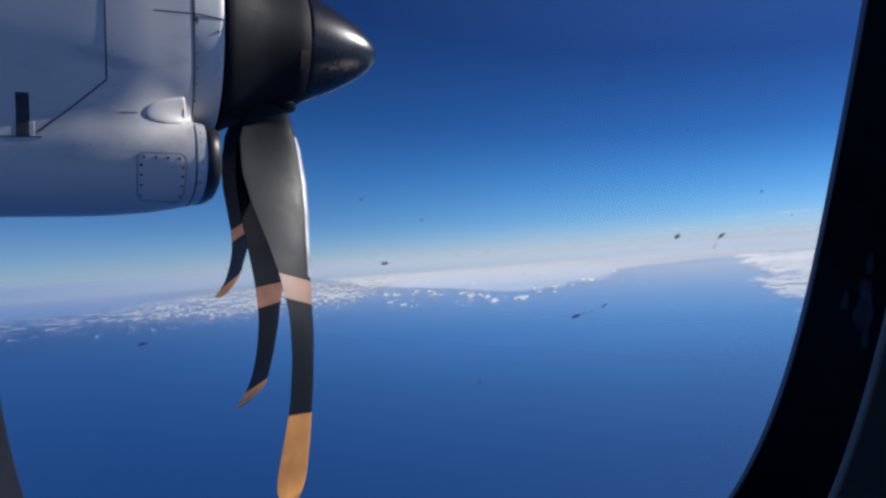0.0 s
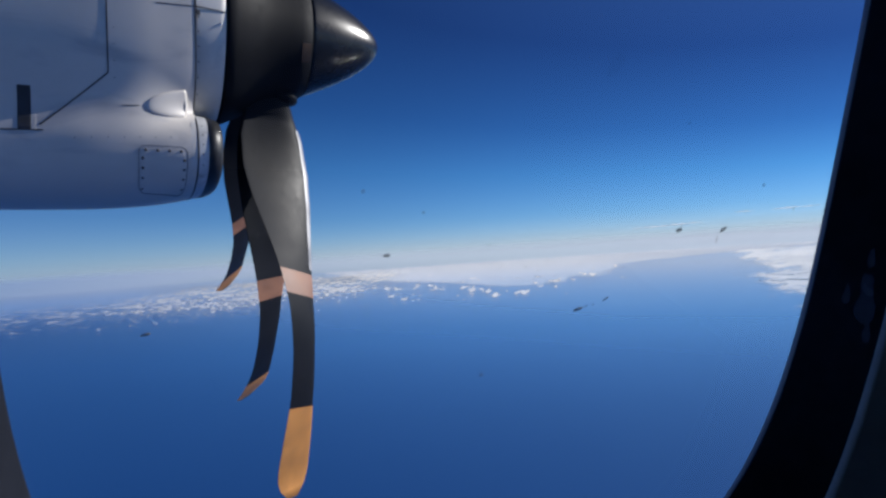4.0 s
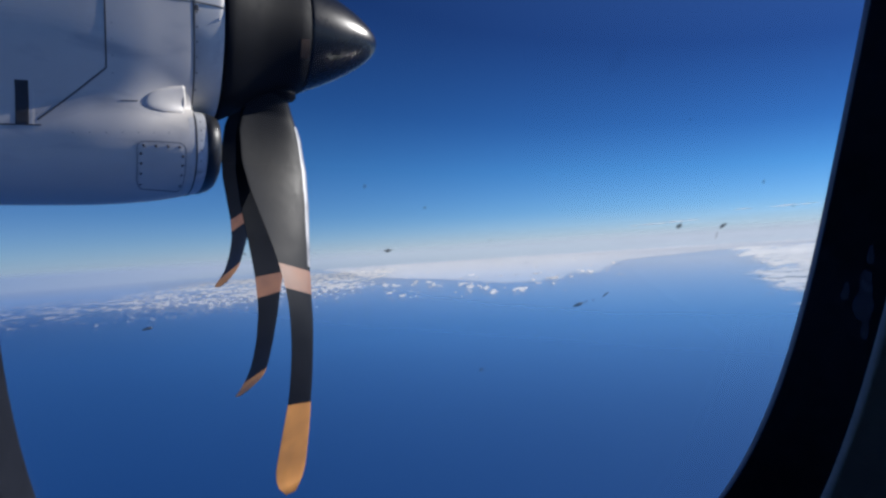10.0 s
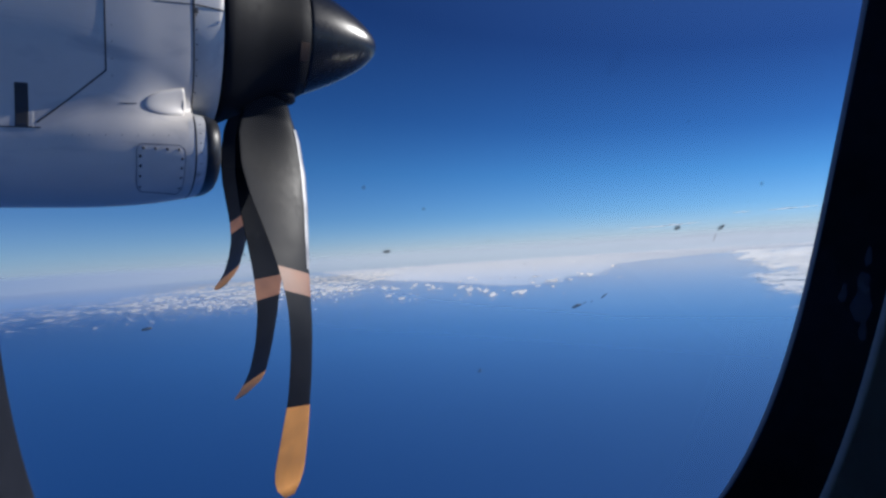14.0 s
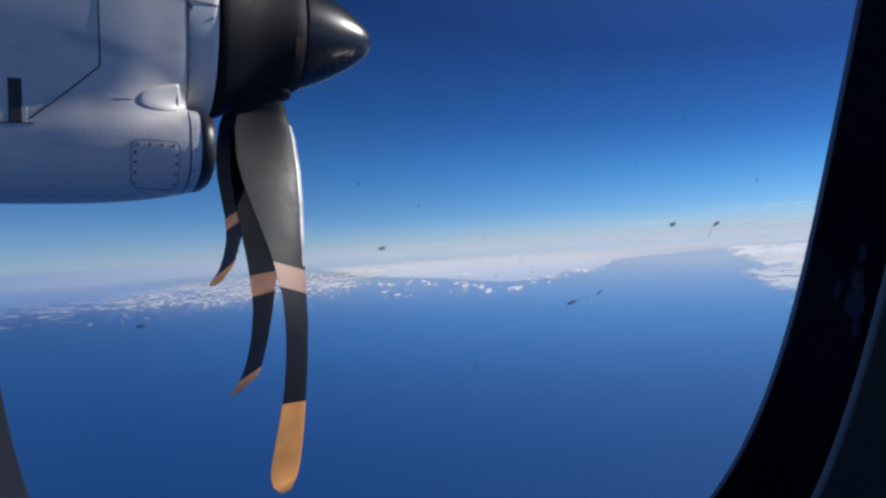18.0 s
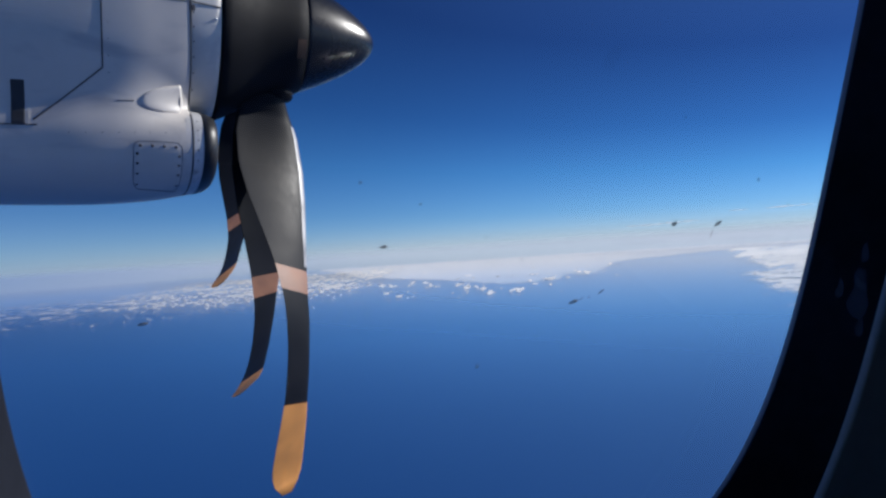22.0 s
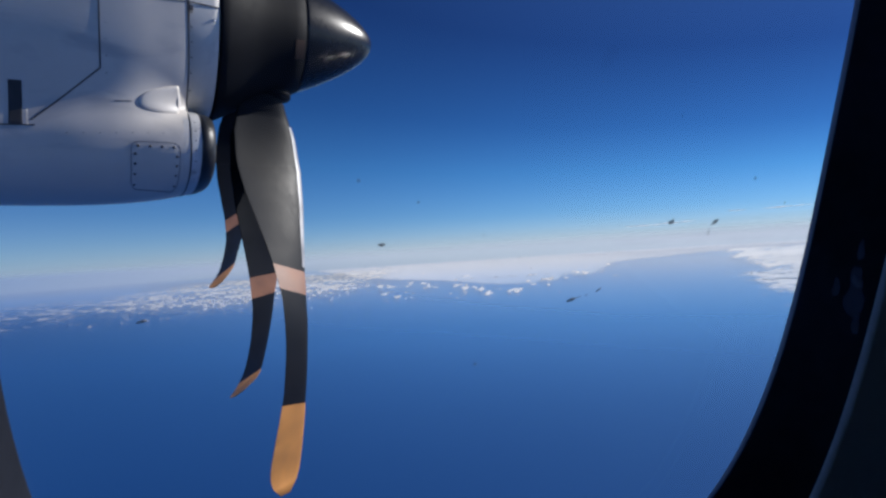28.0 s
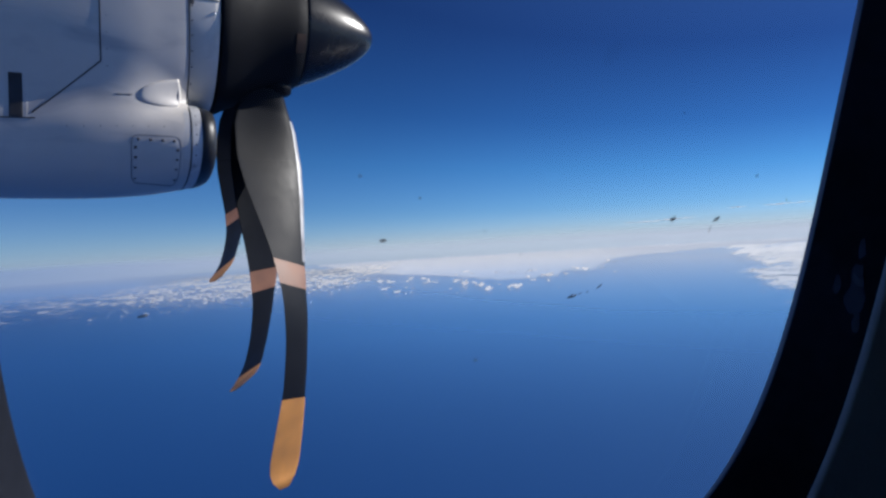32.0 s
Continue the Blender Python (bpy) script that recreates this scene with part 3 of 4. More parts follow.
# the round speck at 0.1082 stands in for dust on the lens
# forward place, height along the wall, length, height, tilt (metres, degrees)
SPECKS = [(0.1849, 0.0068, 0.0030, 0.0016, 15), (0.1857, 0.0079, 0.0012, 0.0008, 0), (0.2070, 0.0068, 0.0038, 0.0013, 28), (0.2045, 0.0030, 0.0009, 0.0030, -12),
          (0.0727, 0.0005, 0.0024, 0.0010, 4), (0.1442, -0.0202, 0.0040, 0.0012, 14), (0.1475, -0.0194, 0.0022, 0.0007, 22), (0.1504, -0.0191, 0.0012, 0.0009, 0),
          (0.1555, -0.0173, 0.0032, 0.0006, 32), (0.1082, -0.0403, 0.0018, 0.0018, 0), (0.2246, 0.0238, 0.0018, 0.0016, 0), (0.0835, 0.0132, 0.0013, 0.0008, 0),
          (0.0085, -0.0184, 0.0026, 0.0009, 10), (0.1823, 0.0446, 0.0012, 0.0008, 0), (0.0321, 0.0006, 0.0008, 0.0012, 0), (0.0646, 0.0192, 0.0014, 0.0011, 0),
          (0.2440, 0.0145, 0.0014, 0.0009, 20), (0.1068, 0.0031, 0.0007, 0.0009, 0), (0.2323, -0.0140, 0.0010, 0.0014, 0), (0.1211, -0.0046, 0.0010, 0.0008, 0)]


# place round the surround, depth in the reveal, half length, half width of pale marks
PALE_MARKS = [(156.0, 0.24, 0.75, 0.26), (157.55, 0.34, 0.28, 0.10), (155.0, 0.02, 0.35, 0.12), (156.7, 0.28, 0.45, 0.16), (155.9, 0.78, 0.4, 0.10)]


def pale_marks(parent):
    def reveal_point(j, u):
        t = 2 * math.pi * j / 160
        a, b, n, d, cx = [p + (q - p) * u for p, q in zip((0.1483, 0.2120, 3.5, 0.157, 0.116), (0.1440, 0.195, 3.35, 0.170, 0.1175))]
        c, s = math.cos(t), math.sin(t)
        a, b = a - 0.0004, b - 0.0004
        return wall_point(cx + a * math.copysign(abs(c) ** (2 / n), c), 0.0465 + b * math.copysign(abs(s) ** (2 / n), s), d - 0.0003)
    for j0, u0, long, wide in PALE_MARKS:
        rings = []
        for k in (1.0, 0.75, 0.5, 0.25, 0.02):
            ring = []
            for i in range(28):
                t = 2 * math.pi * i / 28
                r = k * (1 + 0.5 * noise.fractal(Vector((math.cos(t) * 1.6, math.sin(t) * 1.6, j0)), 1.0, 2.0, 3))
                ring.append(reveal_point(j0 + long * r * math.cos(t), u0 + wide * r * math.sin(t)))
            rings.append(ring)
        part("pale_mark", loft(rings, caps=(False, True)), PALE_MARK, parent, "pale irregular mark")


def dirt_on_pane(parent):
    rng = random.Random(3)
    for s0, w0, long, high, tilt in SPECKS:
        s0, w0 = s0 * 1.012, w0 * 1.012
        rim = []
        seed = rng.uniform(0, 40)
        for j in range(18):
            t = 2 * math.pi * j / 18
            r = 1 + 0.45 * noise.noise(Vector((math.cos(t) * 1.3, math.sin(t) * 1.3, seed)))
            a, b = 0.5 * long * r * math.cos(t), 0.5 * high * r * math.sin(t)
            c, s = math.cos(radians(tilt)), math.sin(radians(tilt))
            rim.append((s0 + a * c - b * s, w0 + a * s + b * c))
        rings = [[wall_point(s0 + (p - s0) * k, w0 + (q - w0) * k, d) for p, q in rim] for k, d in ((1.0, 0.18702), (0.8, 0.1872), (0.35, 0.1874))]
        part("dirt_speck", loft(rings, caps=(True, True)), DIRT if long > 0.0023 else FAINT_DIRT, parent)


def cabin():
    wall = thing("wall_window", (0, 0, 0), "grey cabin side wall with a dark window opening", "wall", kind="structure")
    part("side_panel", loft([square_ring(-1.3, 1.7, -0.9, 0.9, 0.150), oval(0.1512, 0.2172, 3.5, 0.150), oval(0.1500, 0.2160, 3.5, 0.1507), oval(0.1496, 0.2156, 3.5, 0.1530)]), PANEL, wall)
    part("outer_skin", loft([oval(0.187, 0.240, 3.25, 0.199), square_ring(-1.3, 1.7, -0.9, 0.9, 0.199)]), SKIN, wall, smooth=False)
    window = thing("window_1", (0, 0, 0), "clear cabin window with a black surround and dried dirt specks", "window", kind="structure")
    part("window_frame", loft([oval(0.1500, 0.2160, 3.5, 0.1524), oval(0.1483, 0.2120, 3.5, 0.157), oval(0.1440, 0.195, 3.35, 0.170, cx=0.1175), oval(0.1413, 0.1894, 3.28, 0.1785, cx=0.1169),
                               oval(0.1411, 0.1890, 3.28, 0.1793, cx=0.1169), oval(0.1417, 0.1894, 3.28, 0.1797, cx=0.1169), oval(0.160, 0.206, 3.25, 0.1805), oval(0.170, 0.215, 3.25, 0.1835), oval(0.188, 0.241, 3.25, 0.200)]), REVEAL, window, "matt black moulded surround")
    # rubber seal between the surround and the pane
    part("window_seal", loft([oval(0.1440, 0.1902, 3.28, 0.1798, cx=0.1175), oval(0.1446, 0.1910, 3.28, 0.1818), oval(0.1449, 0.1914, 3.28, 0.1836), oval(0.153, 0.199, 3.28, 0.1838), oval(0.153, 0.199, 3.28, 0.1806), oval(0.1440, 0.1902, 3.28, 0.1798, cx=0.1175)]), SEAL, window, "slim grey rubber seal")
    # one flat sheet, its rim held inside the surround
    sheet = [wall_point(0.116 + a * 0.162, 0.0465 + b * 0.207, d) for d in (0.1840, 0.1870) for a, b in ((-1, -1), (1, -1), (1, 1), (-1, 1))]
    pane = part("pane", (sheet, [(3, 2, 1, 0), (4, 5, 6, 7), (0, 1, 5, 4), (1, 2, 6, 5), (2, 3, 7, 6), (3, 0, 4, 7)]), GLASS, window, smooth=False)
    pane.visible_shadow = False
    dirt_on_pane(window)
    pale_marks(window)
    # a faint light smear on the pane
    smear = [[wall_point(0.149 + k * (0.0030 * math.cos(t) + 0.0018 * math.sin(t)), 0.0617 + k * 0.0042 * math.sin(t), 0.1872) for t in [2 * math.pi * i / 24 for i in range(24)]] for k in (1.0, 0.5, 0.05)]
    part("smear", loft(smear, caps=(False, True)), SMEAR, window)
    # plain surfaces that close the cabin
    def prism(name, pts, t, mat, label, cat):
        a = [Vector(p) for p in pts]
        nrm = (a[1] - a[0]).cross(a[2] - a[0]).normalized() * t
        v = a + [p + nrm for p in a]
        k = len(a)
        f = [tuple(range(k)), tuple(range(2 * k - 1, k - 1, -1))] + [(i, (i + 1) % k, k + (i + 1) % k, k + i) for i in range(k)]
        ob = mesh_object(name, v, f, mat, smooth=False)
        ob.matrix_world = AIR
        tagged(ob, label, cat, kind="structure")
    top, low = wall_point(0, 0.9, 0.152), wall_point(0, -0.9, 0.152)
    prism("ceiling", [(-1.3, top[1], top[2]), (1.7, top[1], top[2]), (1.7, -2.2, top[2]), (-1.3, -2.2, top[2])], -0.03, PANEL, "plain grey cabin ceiling", "ceiling")
    prism("floor", [(-1.3, low[1], low[2]), (1.7, low[1], low[2]), (1.7, -2.2, low[2]), (-1.3, -2.2, low[2])], 0.03, REVEAL, "dark cabin floor", "floor")
    # far side wall, unseen; its row of windows is added to let daylight in
    panels = [(-1.3, 1.7, low[2], -0.05), (-1.3, 1.7, 0.30, top[2])] + [(x, x + 0.27, -0.05, 0.30) for x in (-1.3, -0.755, -0.21, 0.335, 0.88, 1.43)]
    v, f = [], []
    for x0, x1, z0, z1 in panels:
        k = len(v)
        v += [(x, y, z) for y in (-2.2, -2.23) for x, z in ((x0, z0), (x1, z0), (x1, z1), (x0, z1))]
        f += [tuple(k + q for q in face) for face in ((0, 1, 2, 3), (7, 6, 5, 4), (0, 4, 5, 1), (1, 5, 6, 2), (2, 6, 7, 3), (3, 7, 4, 0))]
    far_wall = mesh_object("wall_starboard", v, f, PANEL, smooth=False)
    far_wall.matrix_world = AIR
    tagged(far_wall, "plain grey far cabin wall with a row of window openings", "wall", kind="structure")
    prism("wall_aft", [(-1.3, low[1], low[2]), (-1.3, -2.2, low[2]), (-1.3, -2.2, top[2]), (-1.3, top[1], top[2])], -0.03, PANEL, "plain grey cabin bulkhead", "wall")
    prism("wall_forward", [(1.7, low[1], low[2]), (1.7, -2.2, low[2]), (1.7, -2.2, top[2]), (1.7, top[1], top[2])], 0.03, PANEL, "plain grey cabin bulkhead", "wall")
    return window


window = cabin()

# ---- engine nacelle ----
AXIS_Y, AXIS_Z = 2.981, 0.963
# forward station, cowl radius, squareness, chin centre height, chin half width, chin half height, blend
STATIONS = [(-1.6, .442, 4.5, .388, .408, .171, .16), (-.7, .442, 4.5, .388, .408, .171, .16), (-.4, .442, 4.5, .388, .408, .171, .16), (-.2, .4415, 4.45, .3885, .4095, .1705, .165),
            (-.05, .440, 4.4, .390, .4115, .1695, .168), (.1, .434, 4.2, .398, .407, .168, .16), (.2, .423, 3.8, .408, .402, .166, .12), (.31, .409, 3.0, .420, .386, .157, .05), (.40, .390, 2.0, .420, .36, .137, .02)]


def station(x):
    """The section's numbers at a station, on a smooth curve through the table."""
    x = max(STATIONS[0][0], min(STATIONS[-1][0], x))
    n = len(STATIONS)
    i = max(k for k in range(n - 1) if STATIONS[k][0] <= x)
    a, b = STATIONS[i], STATIONS[i + 1]
    p, q = STATIONS[max(0, i - 1)], STATIONS[min(n - 1, i + 2)]
    h = b[0] - a[0]
    u = (x - a[0]) / h
    out = []
    for k in range(1, 7):
        sa = (b[k] - p[k]) / (b[0] - p[0])
        sb = (q[k] - a[k]) / (q[0] - a[0])
        out.append((2 * u ** 3 - 3 * u ** 2 + 1) * a[k] + (u ** 3 - 2 * u ** 2 + u) * h * sa + (3 * u ** 2 - 2 * u ** 3) * b[k] + (u ** 3 - u ** 2) * h * sb)
    return out


def chin_distance(x, y, z):
    r, m, zc, hw, hh, k = station(x)
    return ((abs(y / hw) ** 2.4 + abs((z - zc) / hh) ** 2.4) ** (1 / 2.4) - 1) * min(hw, hh)


def section(x, y, z):
    """Below zero inside the nacelle: round cowl and chin duct, blended."""
    r, m, zc, hw, hh, k = station(x)
    d1 = (abs(y) ** m + abs(z - AXIS_Z) ** m) ** (1 / m) - r
    d2 = chin_distance(x, y, z)
    h = max(0.0, min(1.0, 0.5 + 0.5 * (d2 - d1) / k))
    return d2 + (d1 - d2) * h - k * h * (1 - h)


def edge_at(fun, x, cy, cz, dy, dz, far=1.2):
    lo, hi = 0.0, far
    for _ in range(26):
        m = (lo + hi) / 2
        if fun(x, cy + dy * m, cz + dz * m) < 0:
            lo = m
        else:
            hi = m
    return lo


def side(x, z, proud=0.0):
    """A point on the inboard flank of the nacelle, at a forward station and a height, pushed out by proud."""
    y = -edge_at(section, x, 0, z, -1, 0)
    p = Vector((x, y, z))
    if proud:
        e = 0.002
        g = Vector((section(x + e, y, z) - section(x - e, y, z), section(x, y + e, z) - section(x, y - e, z), section(x, y, z + e) - section(x, y, z - e)))
        p = p + g.normalized() * proud
    return p + Vector((0, AXIS_Y, 0))


def nacelle():
    nac = thing("engine_nacelle", (0, AXIS_Y, AXIS_Z), "grey-white turboprop engine nacelle with a chin intake", "engine")
    off = Vector((0, AXIS_Y, AXIS_Z))

    def local(p):
        return tuple(Vector(p) - off)

    def ring(fun, x, cz, seg=260):
        out = []
        for j in range(seg):
            t = 2 * math.pi * j / seg
            dy, dz = math.cos(t), math.sin(t)
            m = edge_at(fun, x, 0, cz, dy, dz)
            out.append((x, dy * m, cz + dz * m - AXIS_Z))
        return out

    xs = [-1.6, -1.3, -1.0, -0.8, -0.6, -0.5, -0.4, -0.34, -0.30, -0.26, -0.23, -0.20, -0.17, -0.14, -0.11, -0.08, -0.05, -0.02, 0.01, 0.04, 0.07, 0.10, 0.13, 0.155, 0.18, 0.20, 0.22, 0.24, 0.26, 0.275, 0.293]
    part("cowl", loft([ring(section, x, 0.68) for x in xs], caps=(True, False)), COWL, nac)

    def cowl_only(x, y, z):
        return math.hypot(y, z - AXIS_Z) - station(x)[0]

    # front ring of the cowl, up to the propeller
    fr = [ring(cowl_only, x, AXIS_Z) for x in (0.296, 0.32, 0.35, 0.38, 0.40)]
    fr.append([(0.404, y * 0.985, z * 0.985) for x, y, z in fr[-1]])
    fr.append([(0.404, y * 0.80, z * 0.80) for x, y, z in fr[-1]])
    part("front_ring", loft(fr), RING, nac, "bare metal front cowl ring")
    # chin intake: metal band, black boot and the open duct
    band = [ring(chin_distance, x, 0.42) for x in (0.270, 0.297, 0.315, 0.333)]
    part("intake_band", loft(band), LIP_METAL, nac, "bare metal intake band")

    def chin_ring(x, shrink, cz=0.42):
        return [(x, y * shrink, (z + AXIS_Z - cz) * shrink + cz - AXIS_Z) for _, y, z in ring(chin_distance, min(x, 0.40), cz)]
    boot = [chin_ring(0.331, 1.0), chin_ring(0.335, 1.012), chin_ring(0.355, 1.015), chin_ring(0.372, 1.0), chin_ring(0.383, 0.965), chin_ring(0.386, 0.93), chin_ring(0.380, 0.89), chin_ring(0.36, 0.865)]
    part("intake_boot", loft(boot), RUBBER, nac, "black rubber de-icing boot")
    part("intake_duct", loft([chin_ring(0.362, 0.87), chin_ring(0.25, 0.80), chin_ring(0.0, 0.55)], caps=(False, True)), SLOT_DARK, nac)

    # narrow dark joints that follow the skin
    def joint(pts, width=0.0035, proud=0.0013, mat=SEAM, name="panel_joint"):
        fine = []
        for (x0, z0), (x1, z1) in zip(pts, pts[1:]):
            n = max(2, int(math.hypot(x1 - x0, z1 - z0) / 0.006))
            fine += [(x0 + (x1 - x0) * i / n, z0 + (z1 - z0) * i / n) for i in range(n)]
        fine.append(pts[-1])
        rows = []
        for i, (x, z) in enumerate(fine):
            a, b = fine[max(0, i - 1)], fine[min(len(fine) - 1, i + 1)]
            tx, tz = b[0] - a[0], b[1] - a[1]
            ln = math.hypot(tx, tz) or 1
            nx, nz = -tz / ln * width / 2, tx / ln * width / 2
            rows.append([local(side(x - nx, z - nz, -0.001)), local(side(x - nx, z - nz, proud)), local(side(x + nx, z + nz, proud)), local(side(x + nx, z + nz, -0.001))])
        v, f = loft(rows, close_ring=False)
        part(name, (v, f), mat, nac, smooth=False)

    joint([(0.004, 1.10), (0.005, 0.65), (-0.201, 0.462)], 0.0045)
    joint([(-0.62, 0.437), (-0.303, 0.443), (-0.19, 0.446)], 0.004)
    joint([(0.290, 1.10), (0.290, 0.90), (0.291, 0.75), (0.292, 0.60), (0.2925, 0.545)], 0.005)
    joint([(0.16, 0.905), (0.287, 0.914)], 0.003)
    joint([(0.1, 0.55), (0.045, 0.546)], 0.0025)
    seam = [[(x, y * g, (z + AXIS_Z - 0.42) * g + 0.42 - AXIS_Z) for _, y, z in ring(chin_distance, 0.293, 0.42)] for x, g in ((0.290, 0.99), (0.2905, 1.004), (0.2955, 1.004), (0.296, 0.99))]
    part("intake_joint", loft(seam), SEAM, nac)
    joint([(0.292, 0.915), (0.4, 0.914)], 0.004)
    return nac, local, joint


nac, nac_local, nac_joint = nacelle()


def nacelle_details():
    # small dome-headed screws
    bm = bmesh.new()
    bmesh.ops.create_icosphere(bm, subdivisions=1, radius=1.0)
    tv = [v.co.copy() for v in bm.verts]
    tf = [tuple(v.index for v in f.verts) for f in bm.faces]
    bm.free()
    heads = {}
    for key, mat in (("dull", SCREW), ("bright", BRIGHT_SCREW)):
        for size in (0.0035, 0.005, 0.0065, 0.009):
            me = bpy.data.meshes.new("screw")
            me.from_pydata([tuple(v * size) for v in tv], [], tf)
            me.materials.append(mat)
            me.polygons.foreach_set("use_smooth", [True] * len(me.polygons))
            heads[key, size] = me

    def screw(x, z, size=0.0035, key="dull"):
        ob = new("screw", heads[key, size])
        ob.parent = nac
        ob.location = nac_local(side(x, z, (-0.5 if size > 0.008 else -0.66) * size))
        return ob

    def patch(x0, x1, z0, z1, radius, proud, nx=14, nz=14):
        """A rounded-corner plate that follows the flank."""
        cx, cz = (x0 + x1) / 2, (z0 + z1) / 2
        hx, hz = (x1 - x0) / 2, (z1 - z0) / 2
        outline = []
        for qx, qz, t0 in ((1, 1, 0), (-1, 1, 90), (-1, -1, 180), (1, -1, 270)):
            for i in range(7):
                t = radians(t0 + 15 * i)
                outline.append((cx + qx * (hx - radius) + radius * math.cos(t), cz + qz * (hz - radius) + radius * math.sin(t)))
        dense = []
        for a, b in zip(outline, outline[1:] + outline[:1]):
            n = max(1, int(math.hypot(b[0] - a[0], b[1] - a[1]) / 0.012))
            dense += [(a[0] + (b[0] - a[0]) * i / n, a[1] + (b[1] - a[1]) * i / n) for i in range(n)]
        rings = []
        for k, pr in ((1.0, -0.001), (1.0, proud * 0.7), (0.985, proud), (0.8, proud), (0.6, proud), (0.4, proud), (0.2, proud), (0.02, proud)):
            rings.append([nac_local(side(cx + (x - cx) * k, cz + (z - cz) * k, pr)) for x, z in dense])
        return loft(rings, caps=(False, True)), dense

    # access hatch with its ring of screws
    data, dense = patch(0.094, 0.254, 0.256, 0.408, 0.024, 0.001)
    part("access_hatch", data, COWL, nac, "screwed access hatch")
    loop = dense + dense[:1]
    nac_joint(loop, 0.0022, 0.0014, SOFT_SEAM)
    for i in range(4):
        screw(0.116 + 0.039 * i, 0.393, 0.009)
    for i in range(4):
        screw(0.106, 0.365 - 0.032 * i, 0.009)
        screw(0.244, 0.362 - 0.030 * i, 0.009)
    # vent slot with light cheek plates; a flat dark plate imitates its shaded depth
    data, dense = patch(-0.272, -0.210, 0.438, 0.594, 0.004, 0.0005)
    part("vent_plate", data, COWL, nac, "light metal vent surround")
    data, dense = patch(-0.263, -0.224, 0.443, 0.590, 0.003, 0.0012)
    part("vent_slot", data, SLOT_DARK, nac, "vent slot drawn as a flat dark plate")
    data, dense = patch(0.295, 0.308, 0.885, 0.905, 0.002, 0.0012)
    part("small_plate", data, SCREW, nac)
    # rows of fasteners
    for i in range(7):
        screw(0.302, 0.88 - 0.052 * i)
    for i in range(4):
        screw(0.024, 0.80 - 0.055 * i)
    for i in range(7):
        screw(-0.10 + 0.05 * i, 0.425 + 0.003 * i)
    for i in range(6):
        screw(0.310, 0.495 - 0.036 * i, 0.005)
    screw(0.383, 0.869, 0.0065, "bright")

    # blister scoop with a straight cut front end
    rows = []
    n = 16
    for i in range(n + 1):
        u = i / n
        x = 0.117 + 0.140 * u
        half = 0.048 * math.sqrt(max(0.0, 1 - (1 - u) ** 2.2)) + 0.001
        high = 0.016 * math.sqrt(max(0.0, 1 - (1 - u) ** 2.0)) + 0.003
        zc = 0.551 + 0.027 * u
        row = []
        for j in range(15):
            a = math.pi * j / 14
            z = zc + half * math.cos(a)
            row.append(nac_local(side(x, z, -0.003 + high * math.sin(a) ** 0.6)))
        rows.append(row)
    rows.append([tuple(Vector(p) * 1.0 + Vector((-0.004, 0.004, 0))) for p in rows[-1]])
    part("air_scoop", loft(rows, close_ring=False, caps=(False, True)), COWL, nac, "smooth blister air scoop")


nacelle_details()


# ---- propeller ----
HUB_X = 0.661


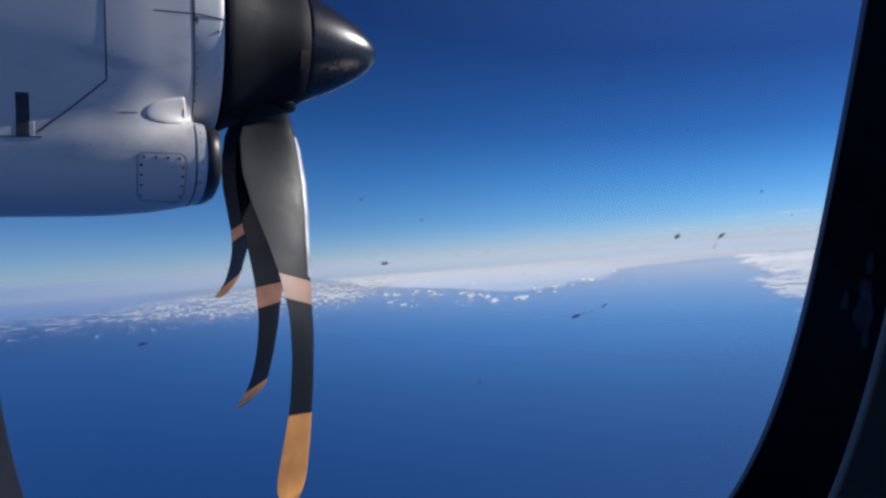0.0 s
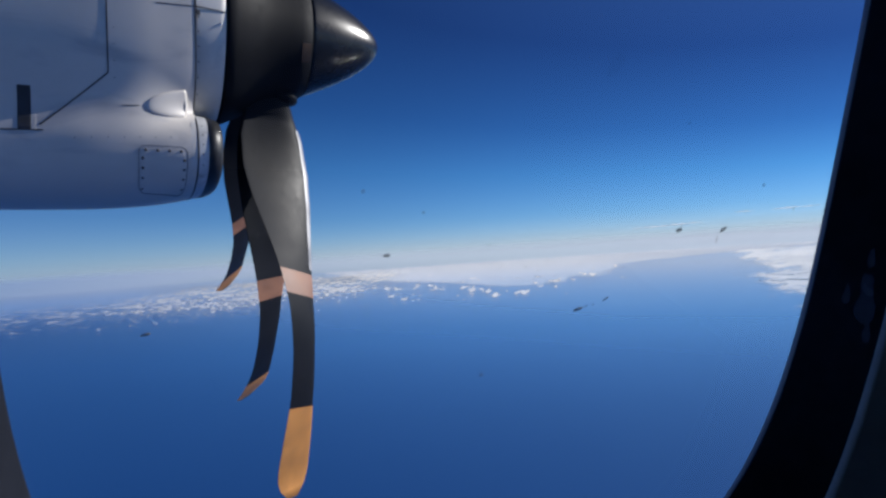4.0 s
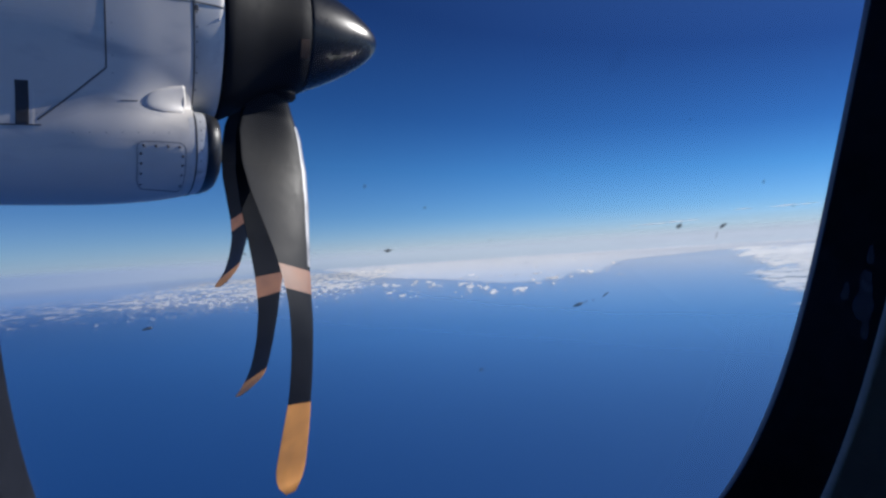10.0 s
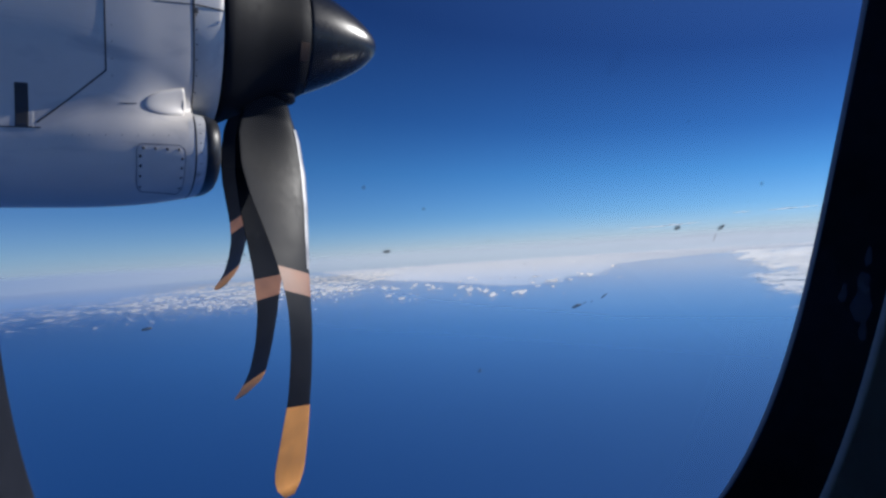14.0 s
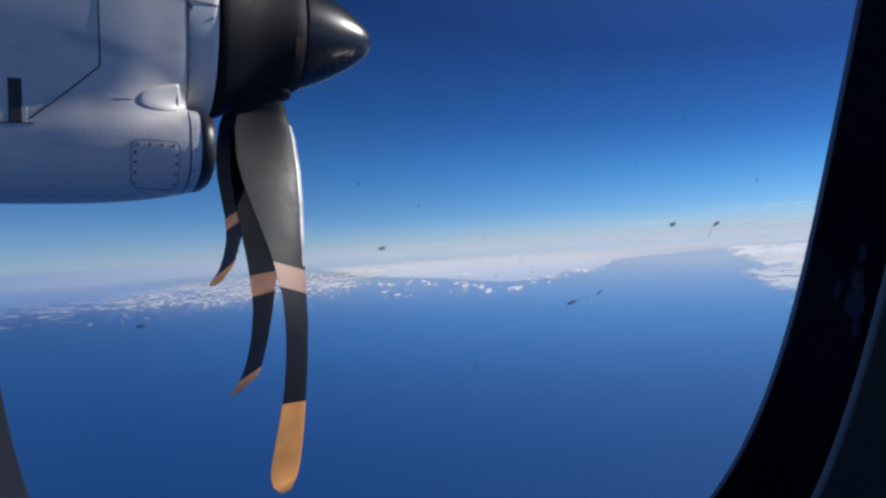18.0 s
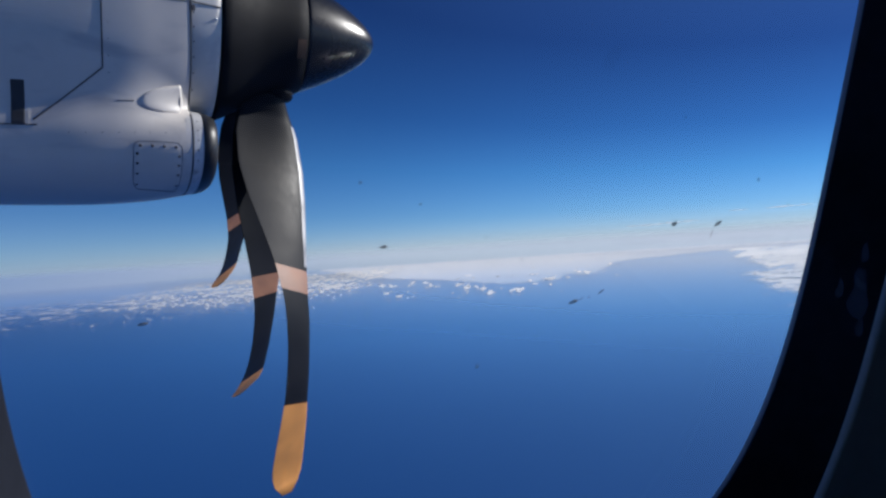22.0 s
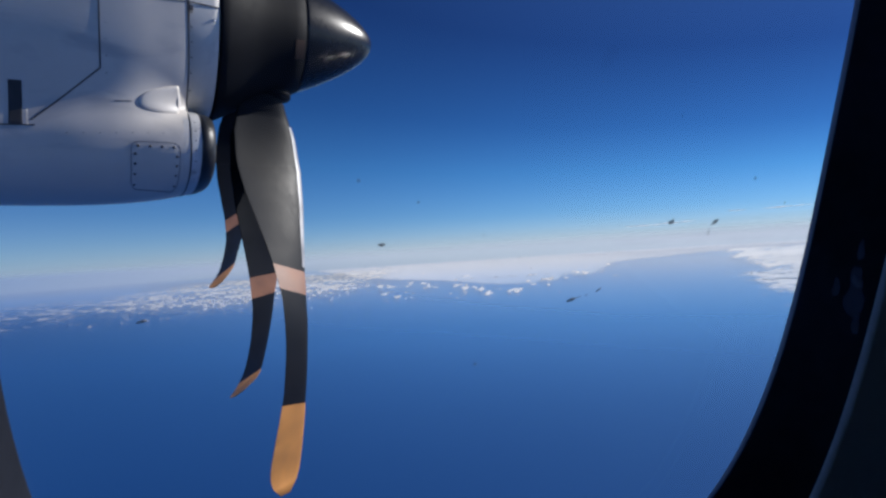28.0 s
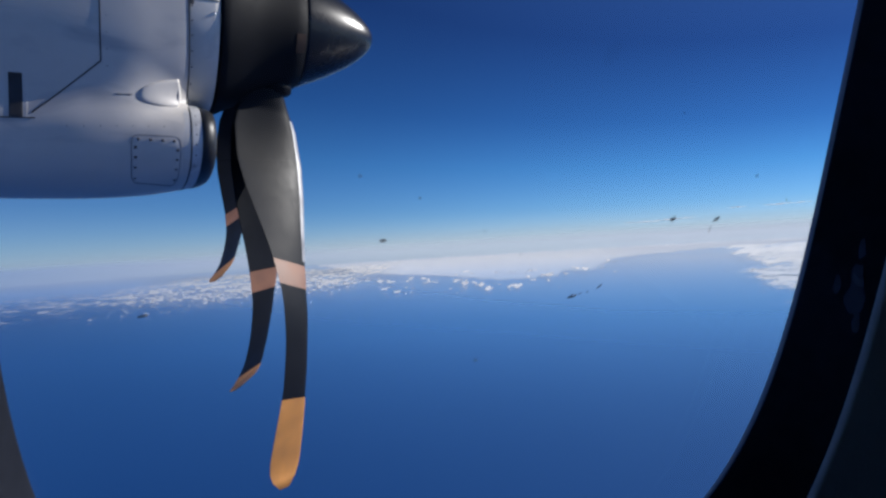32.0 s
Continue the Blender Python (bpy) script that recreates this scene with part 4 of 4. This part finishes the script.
def propeller():
    prop = thing("propeller", (HUB_X, AXIS_Y, AXIS_Z), "black six-bladed propeller with orange blade tips, at rest", "propeller")

    def revolve(profile, seg=96):
        return loft([[(x - HUB_X, r * math.cos(2 * math.pi * j / seg), r * math.sin(2 * math.pi * j / seg)) for j in range(seg)] for x, r in profile], caps=(True, True))

    part("spinner_rear", revolve([(0.410, 0.36), (0.411, 0.389), (0.418, 0.390), (0.45, 0.375), (0.50, 0.350), (0.55, 0.322), (0.60, 0.301), (0.64, 0.288), (0.68, 0.276), (0.72, 0.266), (0.765, 0.2505), (0.768, 0.247)]), SPINNER_REAR, prop, "matt black spinner base")
    # worn orange mark beside the joint of the spinner
    mark = []
    for x, r in ((0.722, 0.2665), (0.735, 0.2625), (0.750, 0.2575), (0.762, 0.2535)):
        mark.append([(x - HUB_X, -r * math.cos(t), -r * math.sin(t)) for t in [radians(19 + 17 * k / 12) for k in range(13)]])
    part("spinner_mark", loft(mark, close_ring=False), MARK, prop, "worn dark orange mark")
    tip = [(0.769, 0.2455)]
    # smooth ogive
    for i in range(1, 41):
        u = i / 40
        x = 0.769 + (1.137 - 0.769) * (1 - (1 - u) ** 1.7)
        w = (1.137 - x) / (1.137 - 0.769)
        r = 0.2465 * (w ** 0.56)
        r = r if w > 0 else 0.001
        tip.append((x, max(r, 0.001)))
    part("spinner_cone", revolve(tip), SPINNER, prop, "glossy black spinner nose")

    # blade along -z in its own frame: radius, chord, pitch from the disc plane, sweep, thickness ratio
    shape = [(0.20, 0.12, 62, 0.00, 0.90), (0.30, 0.21, 66, 0.00, 0.55), (0.45, 0.31, 65, 0.01, 0.28), (0.60, 0.34, 62, 0.02, 0.19), (0.75, 0.325, 57, 0.025, 0.14),
             (0.90, 0.275, 52, 0.025, 0.10), (1.05, 0.215, 48, 0.02, 0.09), (1.20, 0.175, 45, 0.01, 0.08), (1.38, 0.165, 43, 0.0, 0.075), (1.55, 0.175, 43, -0.005, 0.07), (1.72, 0.20, 47, -0.005, 0.06),
             (1.84, 0.205, 50, -0.01, 0.055), (1.90, 0.185, 51, -0.02, 0.05), (1.945, 0.13, 51, -0.035, 0.05), (1.965, 0.06, 51, -0.05, 0.06)]

    def at(r):
        for a, b in zip(shape, shape[1:]):
            if r <= b[0]:
                u = (r - a[0]) / (b[0] - a[0])
                return [p + (q - p) * u for p, q in zip(a[1:], b[1:])]
        return list(shape[-1][1:])

    def foil(r, bend, seg=28, grow=1.0):
        c, pitch, sweep, th = at(r)
        out = []
        u = max(0.0, r - 0.3) / 1.665
        bow = radians(bend[0] * u ** 2.2 - bend[1] * math.sin(math.pi * u) ** 1.5)
        for j in range(seg):
            t = 2 * math.pi * j / seg
            u = 0.5 * math.cos(t)
            v = 0.5 * th * math.sin(t) * (0.55 + 0.45 * math.cos(t - 0.25)) if th < 0.5 else 0.5 * th * math.sin(t)
            u, v = (u * c) * (1 + (grow - 1) * 0.2), v * c * grow
            # chord axis leans from the disc plane (local y) to forward (local x)
            ca, sa = math.cos(radians(pitch)), math.sin(radians(pitch))
            off = (u * ca + v * sa) + sweep
            out.append((u * sa - v * ca - 0.05 * max(0.0, 1 - r / 1.25), off * math.cos(bow) + r * math.sin(bow), off * math.sin(bow) - r * math.cos(bow)))
        return out

    def rings(r0, r1, bend, grow=1.0):
        n = max(3, int((r1 - r0) / 0.035))
        return [foil(r0 + (r1 - r0) * i / n, bend, grow=grow) for i in range(n + 1)]

    def turned(data, ang):
        # ang: degrees from inboard, downwards
        m = Matrix.Rotation(radians(ang - 90), 3, "X")
        return [tuple(m @ Vector(v)) for v in data[0]], data[1]

    def joined(*pieces):
        v, f = [], []
        for pv, pf in pieces:
            base = len(v)
            v += pv
            f += [tuple(base + k for k in q) for q in pf]
        return v, f

    for ang, back, forth, orange in BLADES:
        bend = (back, forth)
        dark = joined(loft(rings(0.20, 1.06, bend), caps=(True, False)), loft(rings(1.16, orange, bend)))
        blade = part("blade", turned(dark, ang), BLADE, prop)
        part("blade_tip", turned(loft(rings(orange, 1.964, bend), caps=(False, True)), ang), ORANGE, blade, "orange painted tip")
        part("blade_band", turned(loft(rings(1.06, 1.16, bend)), ang), BAND, blade, "faded orange band")
        # metal strip on the leading edge
        rows = []
        for i in range(41):
            r = 0.40 + (1.04 - 0.40) * i / 40
            ring_pts = foil(r, bend, seg=56, grow=1.10)
            rows.append([ring_pts[k] for k in (-6, -5, -4, -3, -2, -1, 0, 1, 2, 3, 4, 5, 6)])
        part("leading_edge", turned(loft(rows, close_ring=False), ang), EDGE, blade, "worn metal leading edge")
        part("blade_cuff", turned(loft([[(0.085 * math.cos(2 * math.pi * j / 32), 0.085 * math.sin(2 * math.pi * j / 32), -r) for j in range(32)] for r in (0.20, 0.27, 0.285)], caps=(True, True)), ang), SPINNER_REAR, blade)
    return prop


# each blade's bearing round the hub, how far its tip curves back and its middle forward, degrees, and where its orange tip begins
BLADES = ((85, 3, 14, 1.58), (93, 27, 0, 1.68), (134, 12, 0, 1.7), (182, 12, 0, 1.7), (230, 12, 0, 1.7), (278, 12, 0, 1.7))
propeller()
